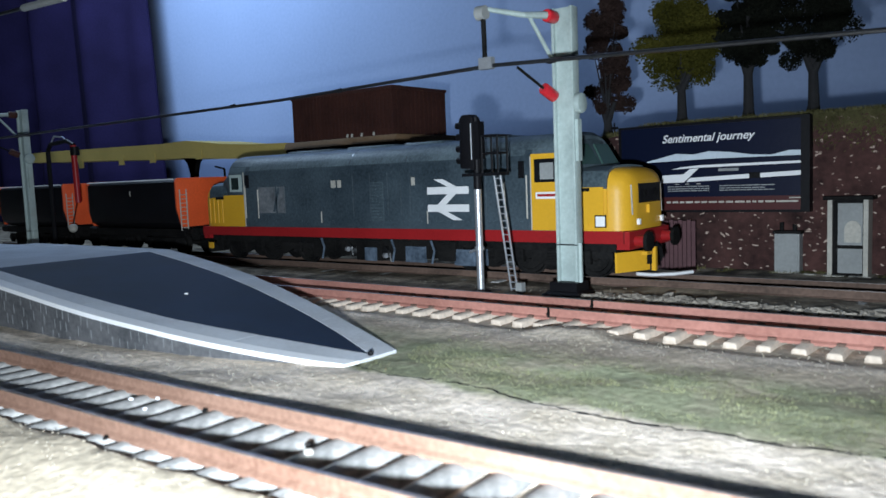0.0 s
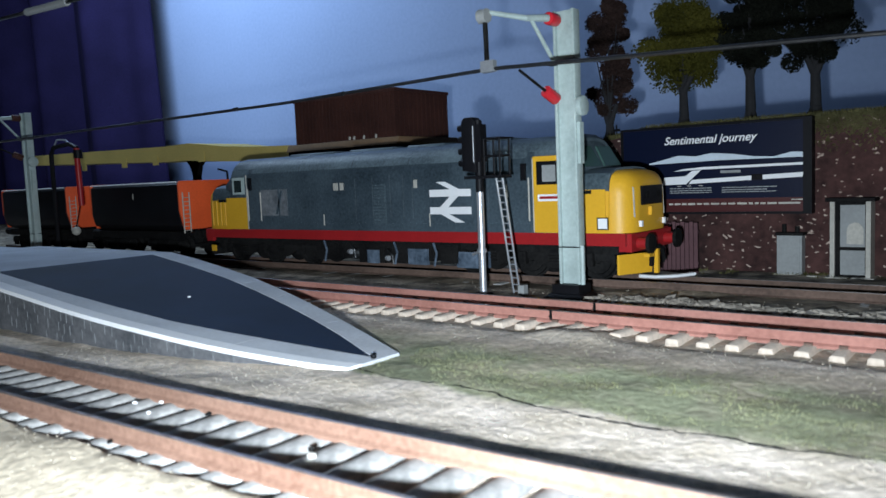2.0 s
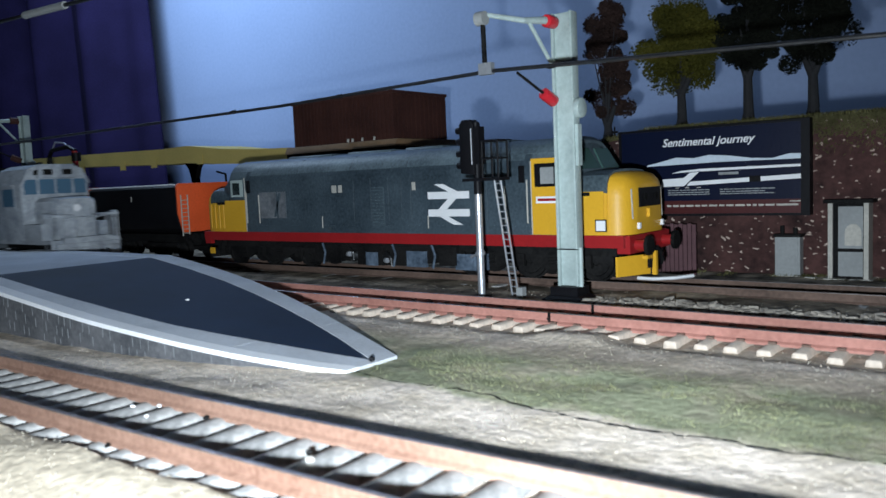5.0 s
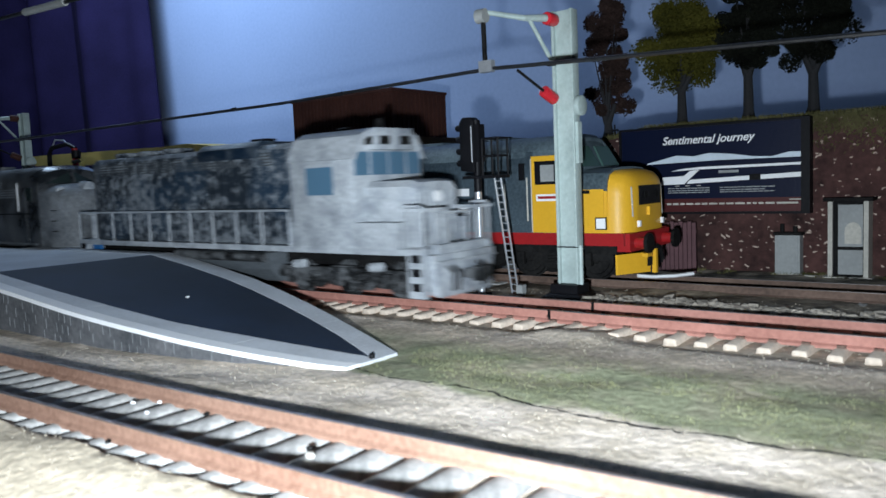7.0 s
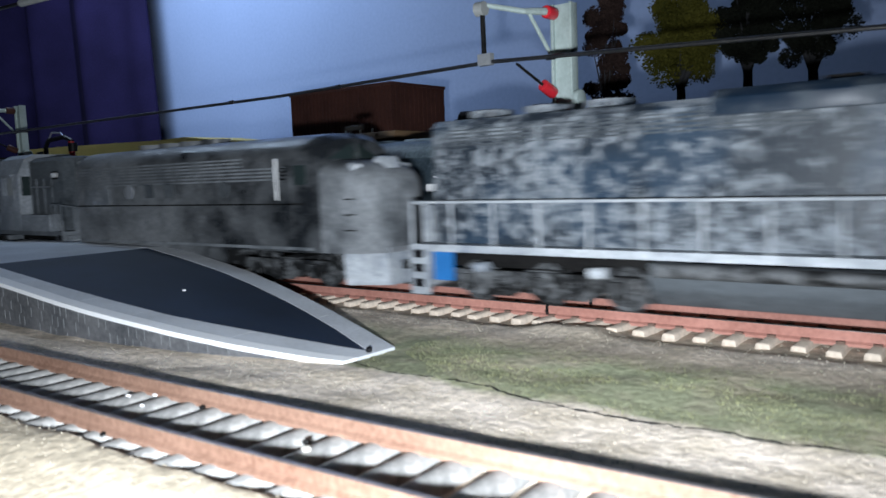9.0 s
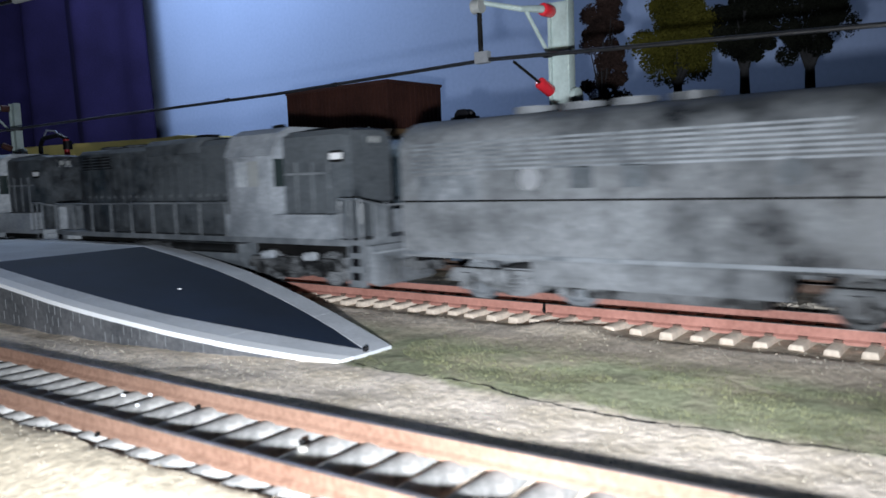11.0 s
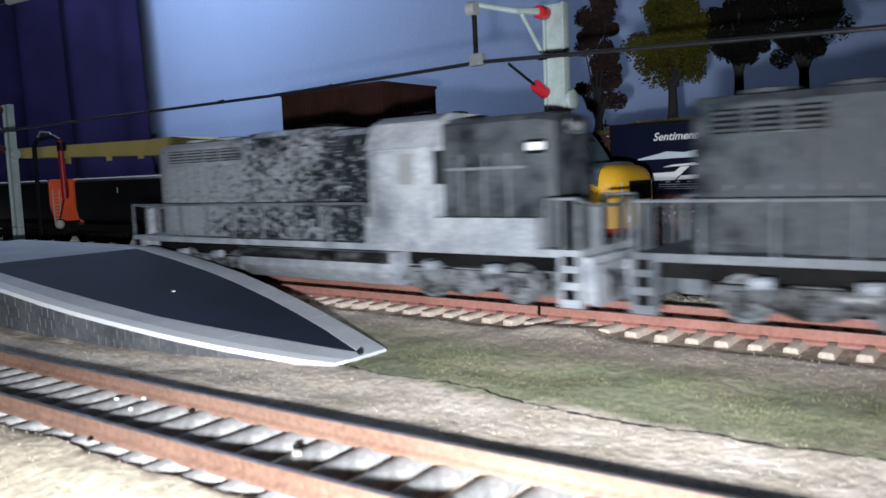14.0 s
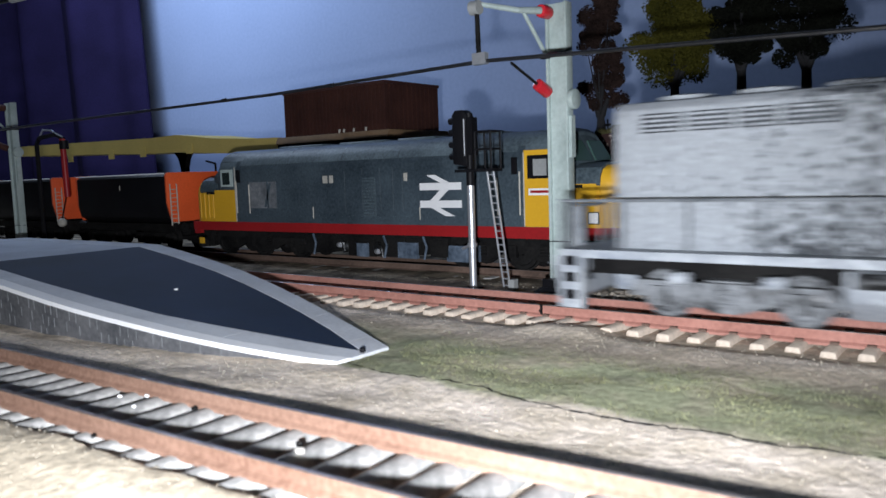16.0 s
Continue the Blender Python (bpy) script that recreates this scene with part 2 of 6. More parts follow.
M = dict(
    ground=ground_material(), wall=flecked_wall(), sky=sky_paper(),
    plaster=material("room_paint", (0.10, 0.10, 0.11), 0.9, vary=0.05),
    curtain=material("purple_curtain", (0.016, 0.012, 0.046), 0.9, vary=0.3, grain=700, blotch=20, spec=0.1),
    rust=material("rusty_rail", (0.19, 0.098, 0.064), 0.8, vary=0.25, grain=900, blotch=22, second=(0.26, 0.155, 0.11)),
    railtop=material("rail_head", (0.30, 0.27, 0.26), 0.32, 0.8, vary=0.3, bump=0.05),
    pinkrust=material("pinkish_rust_rail", (0.34, 0.15, 0.115), 0.75, vary=0.15, grain=900, second=(0.40, 0.19, 0.15)),
    # brown rust, darkened in colour for the platform's shadow over the far rails
    farrust=material("brown_shaded_rail", (0.085, 0.055, 0.042), 0.8, vary=0.3, second=(0.13, 0.085, 0.065)),
    beige=material("beige_sleeper", (0.46, 0.38, 0.30), 0.9, vary=0.25, grain=700, second=(0.58, 0.49, 0.40)),
    sleeper=material("concrete_sleeper", (0.22, 0.217, 0.21), 0.9, vary=0.35, grain=500, blotch=110, second=(0.38, 0.37, 0.35)),
    stone=material("ballast_stone", (0.30, 0.26, 0.20), 0.95, vary=0.3, second=(0.42, 0.37, 0.30), grain=500),
    palestone=material("pale_plaster_stone", (0.22, 0.19, 0.155), 0.95, vary=0.3, second=(0.34, 0.30, 0.25), grain=500),
    grass=material("scatter_grass", (0.075, 0.07, 0.03), 0.95, vary=0.3, spec=0.05, second=(0.12, 0.11, 0.05), grain=300),
    asphalt=material("platform_asphalt", (0.0085, 0.0175, 0.039), 0.64, vary=0.35, grain=1500, bump=0.2, spec=0.17, blotch=40),
    slab=material("edging_slab", (0.56, 0.575, 0.60), 0.72, vary=0.15, grain=900, spec=0.4),
    whiteline=material("white_line", (0.86, 0.86, 0.86), 0.65, vary=0.05),
    pbrick=material("platform_brick", (0.075, 0.08, 0.088), 0.9, vary=0.3, grain=700, second=(0.12, 0.12, 0.125)),
    joint=material("pale_mortar", (0.15, 0.155, 0.16), 0.9, vary=0.3),
    mast=material("pale_green_steel", (0.34, 0.41, 0.39), 0.5, vary=0.12, blotch=150, second=(0.38, 0.45, 0.43)),
    black=material("black_plastic", (0.006, 0.006, 0.0075), 0.5, vary=0.3, spec=0.12),
    dark=material("grimy_black", (0.006, 0.006, 0.0068), 0.7, vary=0.4, second=(0.013, 0.0125, 0.012), spec=0.06),
    red=material("red_insulator", (0.5, 0.02, 0.03), 0.25, vary=0.15, spec=0.6),
    white=material("white_paint", (0.78, 0.78, 0.78), 0.5, vary=0.05),
    steel=material("bare_steel", (0.55, 0.57, 0.6), 0.35, 0.7, vary=0.15),
    wire=material("contact_wire", (0.06, 0.062, 0.068), 0.3, 0.8, vary=0.3),
    railgrey=material("rail_grey_paint", (0.028, 0.043, 0.056), 0.34, vary=0.3, blotch=32, second=(0.060, 0.082, 0.098), spec=0.45),
    roofgrey=material("roof_grey_paint", (0.045, 0.068, 0.083), 0.48, vary=0.35, blotch=40, second=(0.092, 0.122, 0.138)),
    yellow=material("warning_yellow", (0.66, 0.36, 0.022), 0.42, vary=0.06, blotch=60),
    stripe=material("red_solebar", (0.30, 0.014, 0.016), 0.4, vary=0.15),
    window=glass("cab_glass", (0.02, 0.03, 0.03)),
    greenglass=glass("green_tinted_glass", (0.05, 0.10, 0.085), 0.15),
    blueglass=glass("blue_tinted_glass", (0.075, 0.15, 0.225), 0.25),
    orange=material("orange_red_paint", (0.72, 0.10, 0.025), 0.5, vary=0.12),
    canopy=material("ochre_canopy", (0.52, 0.40, 0.12), 0.75, vary=0.12, blotch=40),
    tank=material("rusty_brown_tank", (0.045, 0.016, 0.012), 0.7, vary=0.25, second=(0.06, 0.022, 0.016)),
    tankbase=material("brown_timber", (0.17, 0.105, 0.055), 0.8, vary=0.3),
    mat_grass=material("flock_grass", (0.14, 0.15, 0.08), 0.95, vary=0.3, second=(0.23, 0.23, 0.12), grain=300, spec=0.05),
    leafdark=material("dark_foliage", (0.005, 0.006, 0.005), 0.95, vary=0.5, spec=0.03, second=(0.010, 0.011, 0.008)),
    leafgreen=material("olive_foliage", (0.034, 0.036, 0.006), 0.95, vary=0.4, spec=0.05, second=(0.068, 0.062, 0.012)),
    bark=material("dark_bark", (0.02, 0.02, 0.022), 0.9, vary=0.3),
    poster=material("navy_poster", (0.0022, 0.005, 0.021), 0.4, vary=0.1, spec=0.2),
    posterred=material("dark_red_poster", (0.06, 0.013, 0.013), 0.4, vary=0.1),
    cabinet=material("grey_cabinet", (0.27, 0.28, 0.275), 0.7, vary=0.15),
    cream=material("weathered_cream", (0.43, 0.41, 0.36), 0.75, vary=0.25),
    bin=material("maroon_fence", (0.10, 0.05, 0.055), 0.8, vary=0.2),
    hoodgrey=weathered("frosted_dark_grey", (0.018, 0.025, 0.034), (0.21, 0.232, 0.255), 0.44, 0.06, (0.022, 0.040, 0.064), spot=260, spread=0.4),
    hooddark=weathered("sooty_dark_grey", (0.012, 0.014, 0.017), (0.075, 0.085, 0.094), 0.5, 0.14, (0.012, 0.020, 0.027), spot=150, along=(-0.56, -0.45, -0.03, 0.13)),
    truckpale=weathered("dusty_pale_truck", (0.020, 0.021, 0.022), (0.20, 0.21, 0.22), 0.56, 0.08, spot=170),
    hoodpale=weathered("dusty_pale_grey", (0.085, 0.095, 0.105), (0.19, 0.205, 0.22), 0.55, 0.12, spot=130),
    cabpale=weathered("pale_cab_grey", (0.175, 0.195, 0.22), (0.42, 0.445, 0.47), 0.66, 0.16, (0.16, 0.19, 0.235), spot=130),
    cabmid=weathered("mid_cab_grey", (0.12, 0.135, 0.15), (0.29, 0.31, 0.335), 0.64, 0.15, spot=130),
    silver=weathered("dull_dusty_silver", (0.014, 0.016, 0.0185), (0.18, 0.19, 0.20), 0.40, 0.24, spot=70, rough=0.35, spread=0.7, along=(-0.33, -0.24, 0.20, -0.10)),
    hoodsnow=weathered("finely_speckled_grey", (0.013, 0.017, 0.022), (0.29, 0.31, 0.33), 0.41, 0.055, spot=430, spread=0.55, along=(-0.765, -0.725, 0.28, 0.0)),
    nosedust=weathered("pale_dusted_nose", (0.032, 0.036, 0.041), (0.25, 0.265, 0.28), 0.55, 0.2, spot=70, spread=0.8),
    deepblue=weathered("dark_blue_panel", (0.008, 0.018, 0.034), (0.06, 0.075, 0.09), 0.34, 0.1),
    leafbrown=material("brown_foliage", (0.012, 0.0085, 0.008), 0.95, vary=0.5, spec=0.05, second=(0.034, 0.021, 0.018)),
    blue=material("blue_paint", (0.02, 0.14, 0.38), 0.5, vary=0.15),
    truck=weathered("sooty_truck", (0.010, 0.0105, 0.011), (0.115, 0.12, 0.125), 0.40, 0.07, spot=170),
    # black underframe gear with its bluish highlights put into the base colour
    bluegrey=material("blue_lit_gear", (0.05, 0.075, 0.11), 0.45, vary=0.4, grain=700, blotch=200, second=(0.10, 0.13, 0.17)),
)


# ---- building blocks ----
def box(bm, x0, x1, y0, y1, z0, z1):
    v = [bm.verts.new((x, y, z)) for z in (z0, z1) for x, y in ((x0, y0), (x1, y0), (x1, y1), (x0, y1))]
    for f in ((3, 2, 1, 0), (4, 5, 6, 7), (0, 1, 5, 4), (1, 2, 6, 5), (2, 3, 7, 6), (3, 0, 4, 7)):
        bm.faces.new([v[i] for i in f])
    return bm


def loft(bm, rings, caps=True):
    vs = [[bm.verts.new(p) for p in r] for r in rings]
    n = len(vs[0])
    for a, b in zip(vs, vs[1:]):
        for i in range(n):
            bm.faces.new((a[i], a[(i + 1) % n], b[(i + 1) % n], b[i]))
    if caps:
        bm.faces.new(vs[0][::-1])
        bm.faces.new(vs[-1])
    bmesh.ops.recalc_face_normals(bm, faces=bm.faces)
    return bm


def prism_x(bm, prof, x0, x1):
    return loft(bm, [[(x, y, z) for y, z in prof] for x in (x0, x1)])


def prism_y(bm, prof, y0, y1):
    return loft(bm, [[(x, y, z) for x, z in prof] for y in (y0, y1)])


def prism_z(bm, prof, z0, z1):
    return loft(bm, [[(x, y, z) for x, y in prof] for z in (z0, z1)])


def rod(bm, a, b, r, seg=8, r2=None):
    a, b = Vector(a), Vector(b)
    d = (b - a).normalized()
    u = d.orthogonal().normalized()
    w = d.cross(u)
    ring = lambda c, q: [c + (u * math.cos(2 * math.pi * i / seg) + w * math.sin(2 * math.pi * i / seg)) * q for i in range(seg)]
    return loft(bm, [ring(a, r), ring(b, r if r2 is None else r2)])


def tube(bm, pts, r, seg=6):
    for a, b in zip(pts, pts[1:]):
        rod(bm, a, b, r, seg)
    return bm


def new_bm():
    return bmesh.new()


def part(name, bm, mat, parent=None, label="", bevel=0.0, smooth=True, at=None):
    """Links a bmesh, in millimetres, as one mesh object under a thing or a part."""
    if bevel:
        sharp = [e for e in bm.edges if len(e.link_faces) == 2 and e.calc_face_angle(0) > 0.5]
        bmesh.ops.bevel(bm, geom=sharp, offset=bevel, segments=2, affect="EDGES", profile=0.5, clamp_overlap=True)
    bmesh.ops.scale(bm, vec=(MM, MM, MM), verts=bm.verts)
    me = bpy.data.meshes.new(name)
    bm.to_mesh(me)
    bm.free()
    for m in mat if isinstance(mat, (list, tuple)) else [mat]:
        me.materials.append(m)
    if smooth:
        me.polygons.foreach_set("use_smooth", [True] * len(me.polygons))
        me.set_sharp_from_angle(angle=radians(35))
    ob = new(name, me)
    if parent:
        ob.parent = parent
    if at:
        ob.matrix_basis = mm(*at)
    if label:
        ob["label"] = label
    return ob


def again(ob, parent, at, label=""):
    """Another object on the same mesh."""
    o = new(ob.name.split(".")[0], ob.data)
    o.parent = parent
    o.matrix_basis = mm(*at)
    if label:
        o["label"] = label
    return o


def thing(name, label, category, at=(0, 0, 0), group=""):
    ob = new(name)
    ob.empty_display_size = 0.01
    ob.matrix_basis = mm(*at)
    return tagged(ob, label, category, group)


def structure(ob, label, category):
    return tagged(ob, label, category, kind="structure")


def B(*dims):
    return box(new_bm(), *dims)


def rods(list_of):
    bm = new_bm()
    for a, b, r in list_of:
        rod(bm, a, b, r)
    return bm


def writing(words, height, mat, parent, at, name="lettering", italic=0.3):
    """Words in the built-in font, as a flat mesh facing -y."""
    cu = bpy.data.curves.new(name, "FONT")
    cu.body, cu.size, cu.shear, cu.extrude, cu.offset = words, height * MM, italic, 0.00005, 0.00006
    tmp = bpy.data.objects.new(name, cu)
    scene.collection.objects.link(tmp)
    bpy.context.view_layer.update()
    me = bpy.data.meshes.new_from_object(tmp.evaluated_get(bpy.context.evaluated_depsgraph_get()))
    bpy.data.objects.remove(tmp)
    me.materials.clear()
    me.materials.append(mat)
    ob = new(name, me)
    ob.parent = parent
    ob.matrix_basis = mm(*at, 90, 0, 0)
    return ob


# ---- setting ----
GROUND = -3.6


def ground_height(x, y):
    """The baseboard scenery: nearly flat, heaped a little beside the platform, ripples of scatter."""
    p = Vector((x / 14, y / 14, 0))
    h = GROUND + 0.5 * noise.noise(p) + 0.12 * noise.noise(p * 4) + 0.12 * noise.noise(p * 6.1) + 0.12 * noise.noise(p * 11.3)
    if y > -45:
        h += 0.9 * min(1, (y + 45) / 15)
    c = abs(y - near_line(x))
    if 13 < c < 30:
        h += (1.5 if y < near_line(x) else 0.6) * min(1, (30 - c) / 10, (c - 13) / 1.5)
    elif c <= 13:
        h -= 1.5 * min(1, (13 - c) / 2)
    if abs(y + 62) < 24:
        h -= 0.75 * min(1, (24 - abs(y + 62)) / 5)
    # sleepers are buried here
    h += 2.0 * math.exp(-((x - 132) / 10.5) ** 4 - ((y + 82) / 8) ** 2)
    return h + 0.5 * noise.noise(p * 0.35)


def build_ground():
    bm = new_bm()
    xs = [-1700, -1100, -700] + [-400 + 8 * i for i in range(50)] + [1.3 * i for i in range(240)] + [400, 700, 1100]
    ys = [-560, -420] + [-300 + 8 * i for i in range(6)] + [-250 + 1.3 * i for i in range(200)] + [16 + 10 * i for i in range(9)] + [180, 272]
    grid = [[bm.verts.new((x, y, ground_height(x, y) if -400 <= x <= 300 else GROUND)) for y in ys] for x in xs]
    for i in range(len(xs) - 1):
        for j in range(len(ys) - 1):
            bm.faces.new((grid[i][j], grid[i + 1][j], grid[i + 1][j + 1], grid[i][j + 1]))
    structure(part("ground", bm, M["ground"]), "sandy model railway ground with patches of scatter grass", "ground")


def build_room():
    structure(part("wall_backdrop", B(-1720, 1120, 270, 285, -30, 640), M["sky"]), "painted pale blue sky backdrop behind the layout", "backdrop")
    structure(part("ceiling", B(-1720, 1120, -575, 285, 640, 655), M["plaster"]), "plain pale ceiling of the room", "ceiling")
    structure(part("wall_south", B(-1720, 1120, -575, -560, -30, 640), M["plaster"]), "plain pale room wall", "wall")
    structure(part("wall_east", B(1100, 1120, -560, 270, -30, 640), M["plaster"]), "plain pale room wall", "wall")
    structure(part("wall_west", B(-1720, -1700, -560, 270, -30, 640), M["plaster"]), "plain pale room wall", "wall")


def build_curtain():
    bm = new_bm()
    x0, x1, n = -1095, -553, 260

    def fold(x):
        """Deep soft pleats, gathered tighter towards the free edge."""
        return 226 + 27 * math.sin(x / 23 + 1.3 * math.sin(x / 61)) + 5 * math.sin(x / 9.5 + 1)

    xs = [x0 + (x1 - x0) * i / n for i in range(n + 1)]
    prof = [(x, fold(x)) for x in xs] + [(x, fold(x) + 2.5) for x in reversed(xs)]
    lo = [bm.verts.new((x, y, -3)) for x, y in prof]
    hi = [bm.verts.new((x - 40 * (x - x0) / (x1 - x0), y, 635)) for x, y in prof]
    m = len(prof)
    for i in range(m):
        bm.faces.new((lo[i], lo[(i + 1) % m], hi[(i + 1) % m], hi[i]))
    tagged(part("curtain", bm, M["curtain"]), "dark purple curtain hanging in folds over the backdrop", "curtain")


def rail_profile(foot):
    return [(-1.15, -foot), (1.15, -foot), (1.15, -foot + 0.6), (0.4, -foot + 1.1), (0.4, -0.8), (0.5, -0.6), (0.5, -0.16), (-0.5, -0.16), (-0.5, -0.6), (-0.4, -0.8), (-0.4, -foot + 1.1), (-1.15, -foot + 0.6)]


def track(name, label, centre, x0, x1, pitch, top, half, parts_from, parts_to, wide=3.4, rail="rust", wood="sleeper", gauge=8.25, foot=3.4, crown=0.45):
    """centre: y of the track's middle at x. Sleepers each on their own; rails follow the line."""
    t = tagged(thing(name, label, "railway track", (0, 0, 0), "parallel model tracks"), kind="")
    n = 60
    xs = [x0 + (x1 - x0) * i / n for i in range(n + 1)]
    for side in (-gauge, gauge):
        for nm, prof, mat in (("rail", rail_profile(foot), M[rail]), ("rail_head", [(-0.5, -0.158), (0.5, -0.158), (0.5, -0.06), (0.4, 0.0), (-0.4, 0.0), (-0.5, -0.06)], M["railtop"])):
            bm = new_bm()
            loft(bm, [[(x, centre(x) + side + u, v) for u, v in prof] for x in xs])
            part(nm, bm, mat, t, "rusty red-brown rail side" if nm == "rail" else "dark rail top")
    w = wide / 2
    bm = prism_y(new_bm(), [(-w - 0.3, -2.2), (w + 0.3, -2.2), (w, -0.7 * crown), (w - 0.5 * crown, -0.25 * crown), (w - 1.3 * crown, 0), (-w + 1.3 * crown, 0), (-w + 0.5 * crown, -0.25 * crown), (-w, -0.7 * crown)], -half, half)
    first = None
    i = 0
    x = x0
    while x < x1:
        r = random.Random(i)
        slope = math.degrees(math.atan((centre(x + 1) - centre(x - 1)) / 2))
        at = (x + r.uniform(-0.25, 0.25), centre(x) + r.uniform(-0.5, 0.5), top + r.uniform(-0.1, 0.1), r.uniform(-0.6, 0.6), 0, slope + r.uniform(-1.2, 1.2))
        if first is None:
            first = part("sleeper", bm, M[wood], t, "pale concrete sleeper", bevel=0.2)
            first.matrix_basis = mm(*at)
        else:
            again(first, t, at)
        x += pitch
        i += 1
    # chairs that grip the rails
    if parts_from is not None:
        chair = None
        x = x0
        while x < x1:
            if parts_from < x < parts_to:
                for side in (-gauge, gauge):
                    at = (x, centre(x) + side, top)
                    if chair is None:
                        chair = part("rail_chair", B(-0.9, 0.9, -1.7, 1.7, -0.1, 0.55), M["farrust"], t, "brown rail clip", bevel=0.2)
                        chair.matrix_basis = mm(*at)
                    else:
                        again(chair, t, at)
            x += pitch
    return t


def near_line(x):
    return -182.6 + 0.0431 * (x - 100) + 0.000165 * (x - 100) ** 2


def build_tracks():
    track("railway_track", "model track with rusty rails and pale sleepers beside the platform", near_line, -150.2, 330, 7.3, -2.75, 15.6, None, None, wide=4.7, gauge=8.95, foot=3.1, crown=1.3)
    track("railway_track", "middle model track with red-brown rails on pale sleepers", lambda x: -62.0, -1560, 1040, 7.15, -2.9, 16.8, 40, 250, wide=3.0, rail="pinkrust", wood="beige")
    track("railway_track", "far model track under the yellow and grey diesel", lambda x: 0.0, -420, 330, 7.2, -2.9, 16.0, None, None, rail="farrust")


def build_joints():
    for y, x in ((-70.9, 118.8), (-54.4, 123.5)):
        t = thing("rail_joint", "small dark joint plate on the rail side", "rail joint", (x, y, -2.5), "rail joints")
        part("plate", B(-0.3, 0.3, -0.75, -0.3, 0, 2.7), M["dark"], t)
        part("bolt", rod(new_bm(), (0, -0.75, 1.0), (0, -1.2, 1.0), 0.35), M["dark"], t)


def scatter_stones(name, count, region, size, mat, label, skip=None, seed=1):
    r = random.Random(seed)
    verts, faces = [], []
    shape = [(1, 0, -0.3), (-0.5, 0.87, -0.3), (-0.5, -0.87, -0.3), (0.4, 0.5, 0.55), (0.3, -0.6, 0.5), (-0.6, 0.05, 0.6)]
    tri = [(0, 1, 3), (0, 3, 4), (0, 4, 2), (1, 5, 3), (1, 2, 5), (2, 4, 5), (3, 5, 4)]
    made = 0
    while made < count:
        x, y = region(r)
        if skip and skip(x, y):
            continue
        s = r.uniform(*size)
        a = r.uniform(0, 6.28)
        z = ground_height(x, y) + s * 0.15
        k = len(verts)
        for u, v, w in shape:
            u, v, w = u * r.uniform(0.7, 1.3), v * r.uniform(0.7, 1.3), w * r.uniform(0.6, 1.2)
            verts.append(((x + s * (u * math.cos(a) - v * math.sin(a))) * MM, (y + s * (u * math.sin(a) + v * math.cos(a))) * MM, (z + s * w) * MM))
        faces += [(k + i, k + j, k + l) for i, j, l in tri]
        made += 1
    me = bpy.data.meshes.new(name)
    me.from_pydata(verts, [], faces)
    me.materials.append(mat)
    tagged(new(name, me), label, "ballast" if "ballast" in name else "grass", kind="stuff")


def build_pebbles():
    """Loose stones lying between the rails of the near track."""
    for x, y, size, mt, words in ((91.0, -178.4, 0.5, "white", "small white"), (95.3, -175.5, 0.5, "white", "small white"), (99.3, -180.5, 0.5, "white", "small white"), (142.5, -180.2, 0.85, "cream", "larger pale"), (140.0, -178.0, 0.7, "dark", "small dark"), (110.0, -175.4, 0.6, "dark", "small dark"), (108.9, -193.1, 0.6, "dark", "small dark")):
        bm = new_bm()
        bmesh.ops.create_icosphere(bm, subdivisions=2, radius=size)
        for v in bm.verts:
            v.co *= 0.85 + 0.45 * noise.noise(v.co * 1.1 + Vector((x, y, 0)))
            v.co.z *= 0.75
        stone = part("pebble", bm, M[mt], None, at=(x, y, -2.75 + 0.35 * size))
        tagged(stone, words + " loose stone lying on the near track", "pebble", "loose stones on the track")


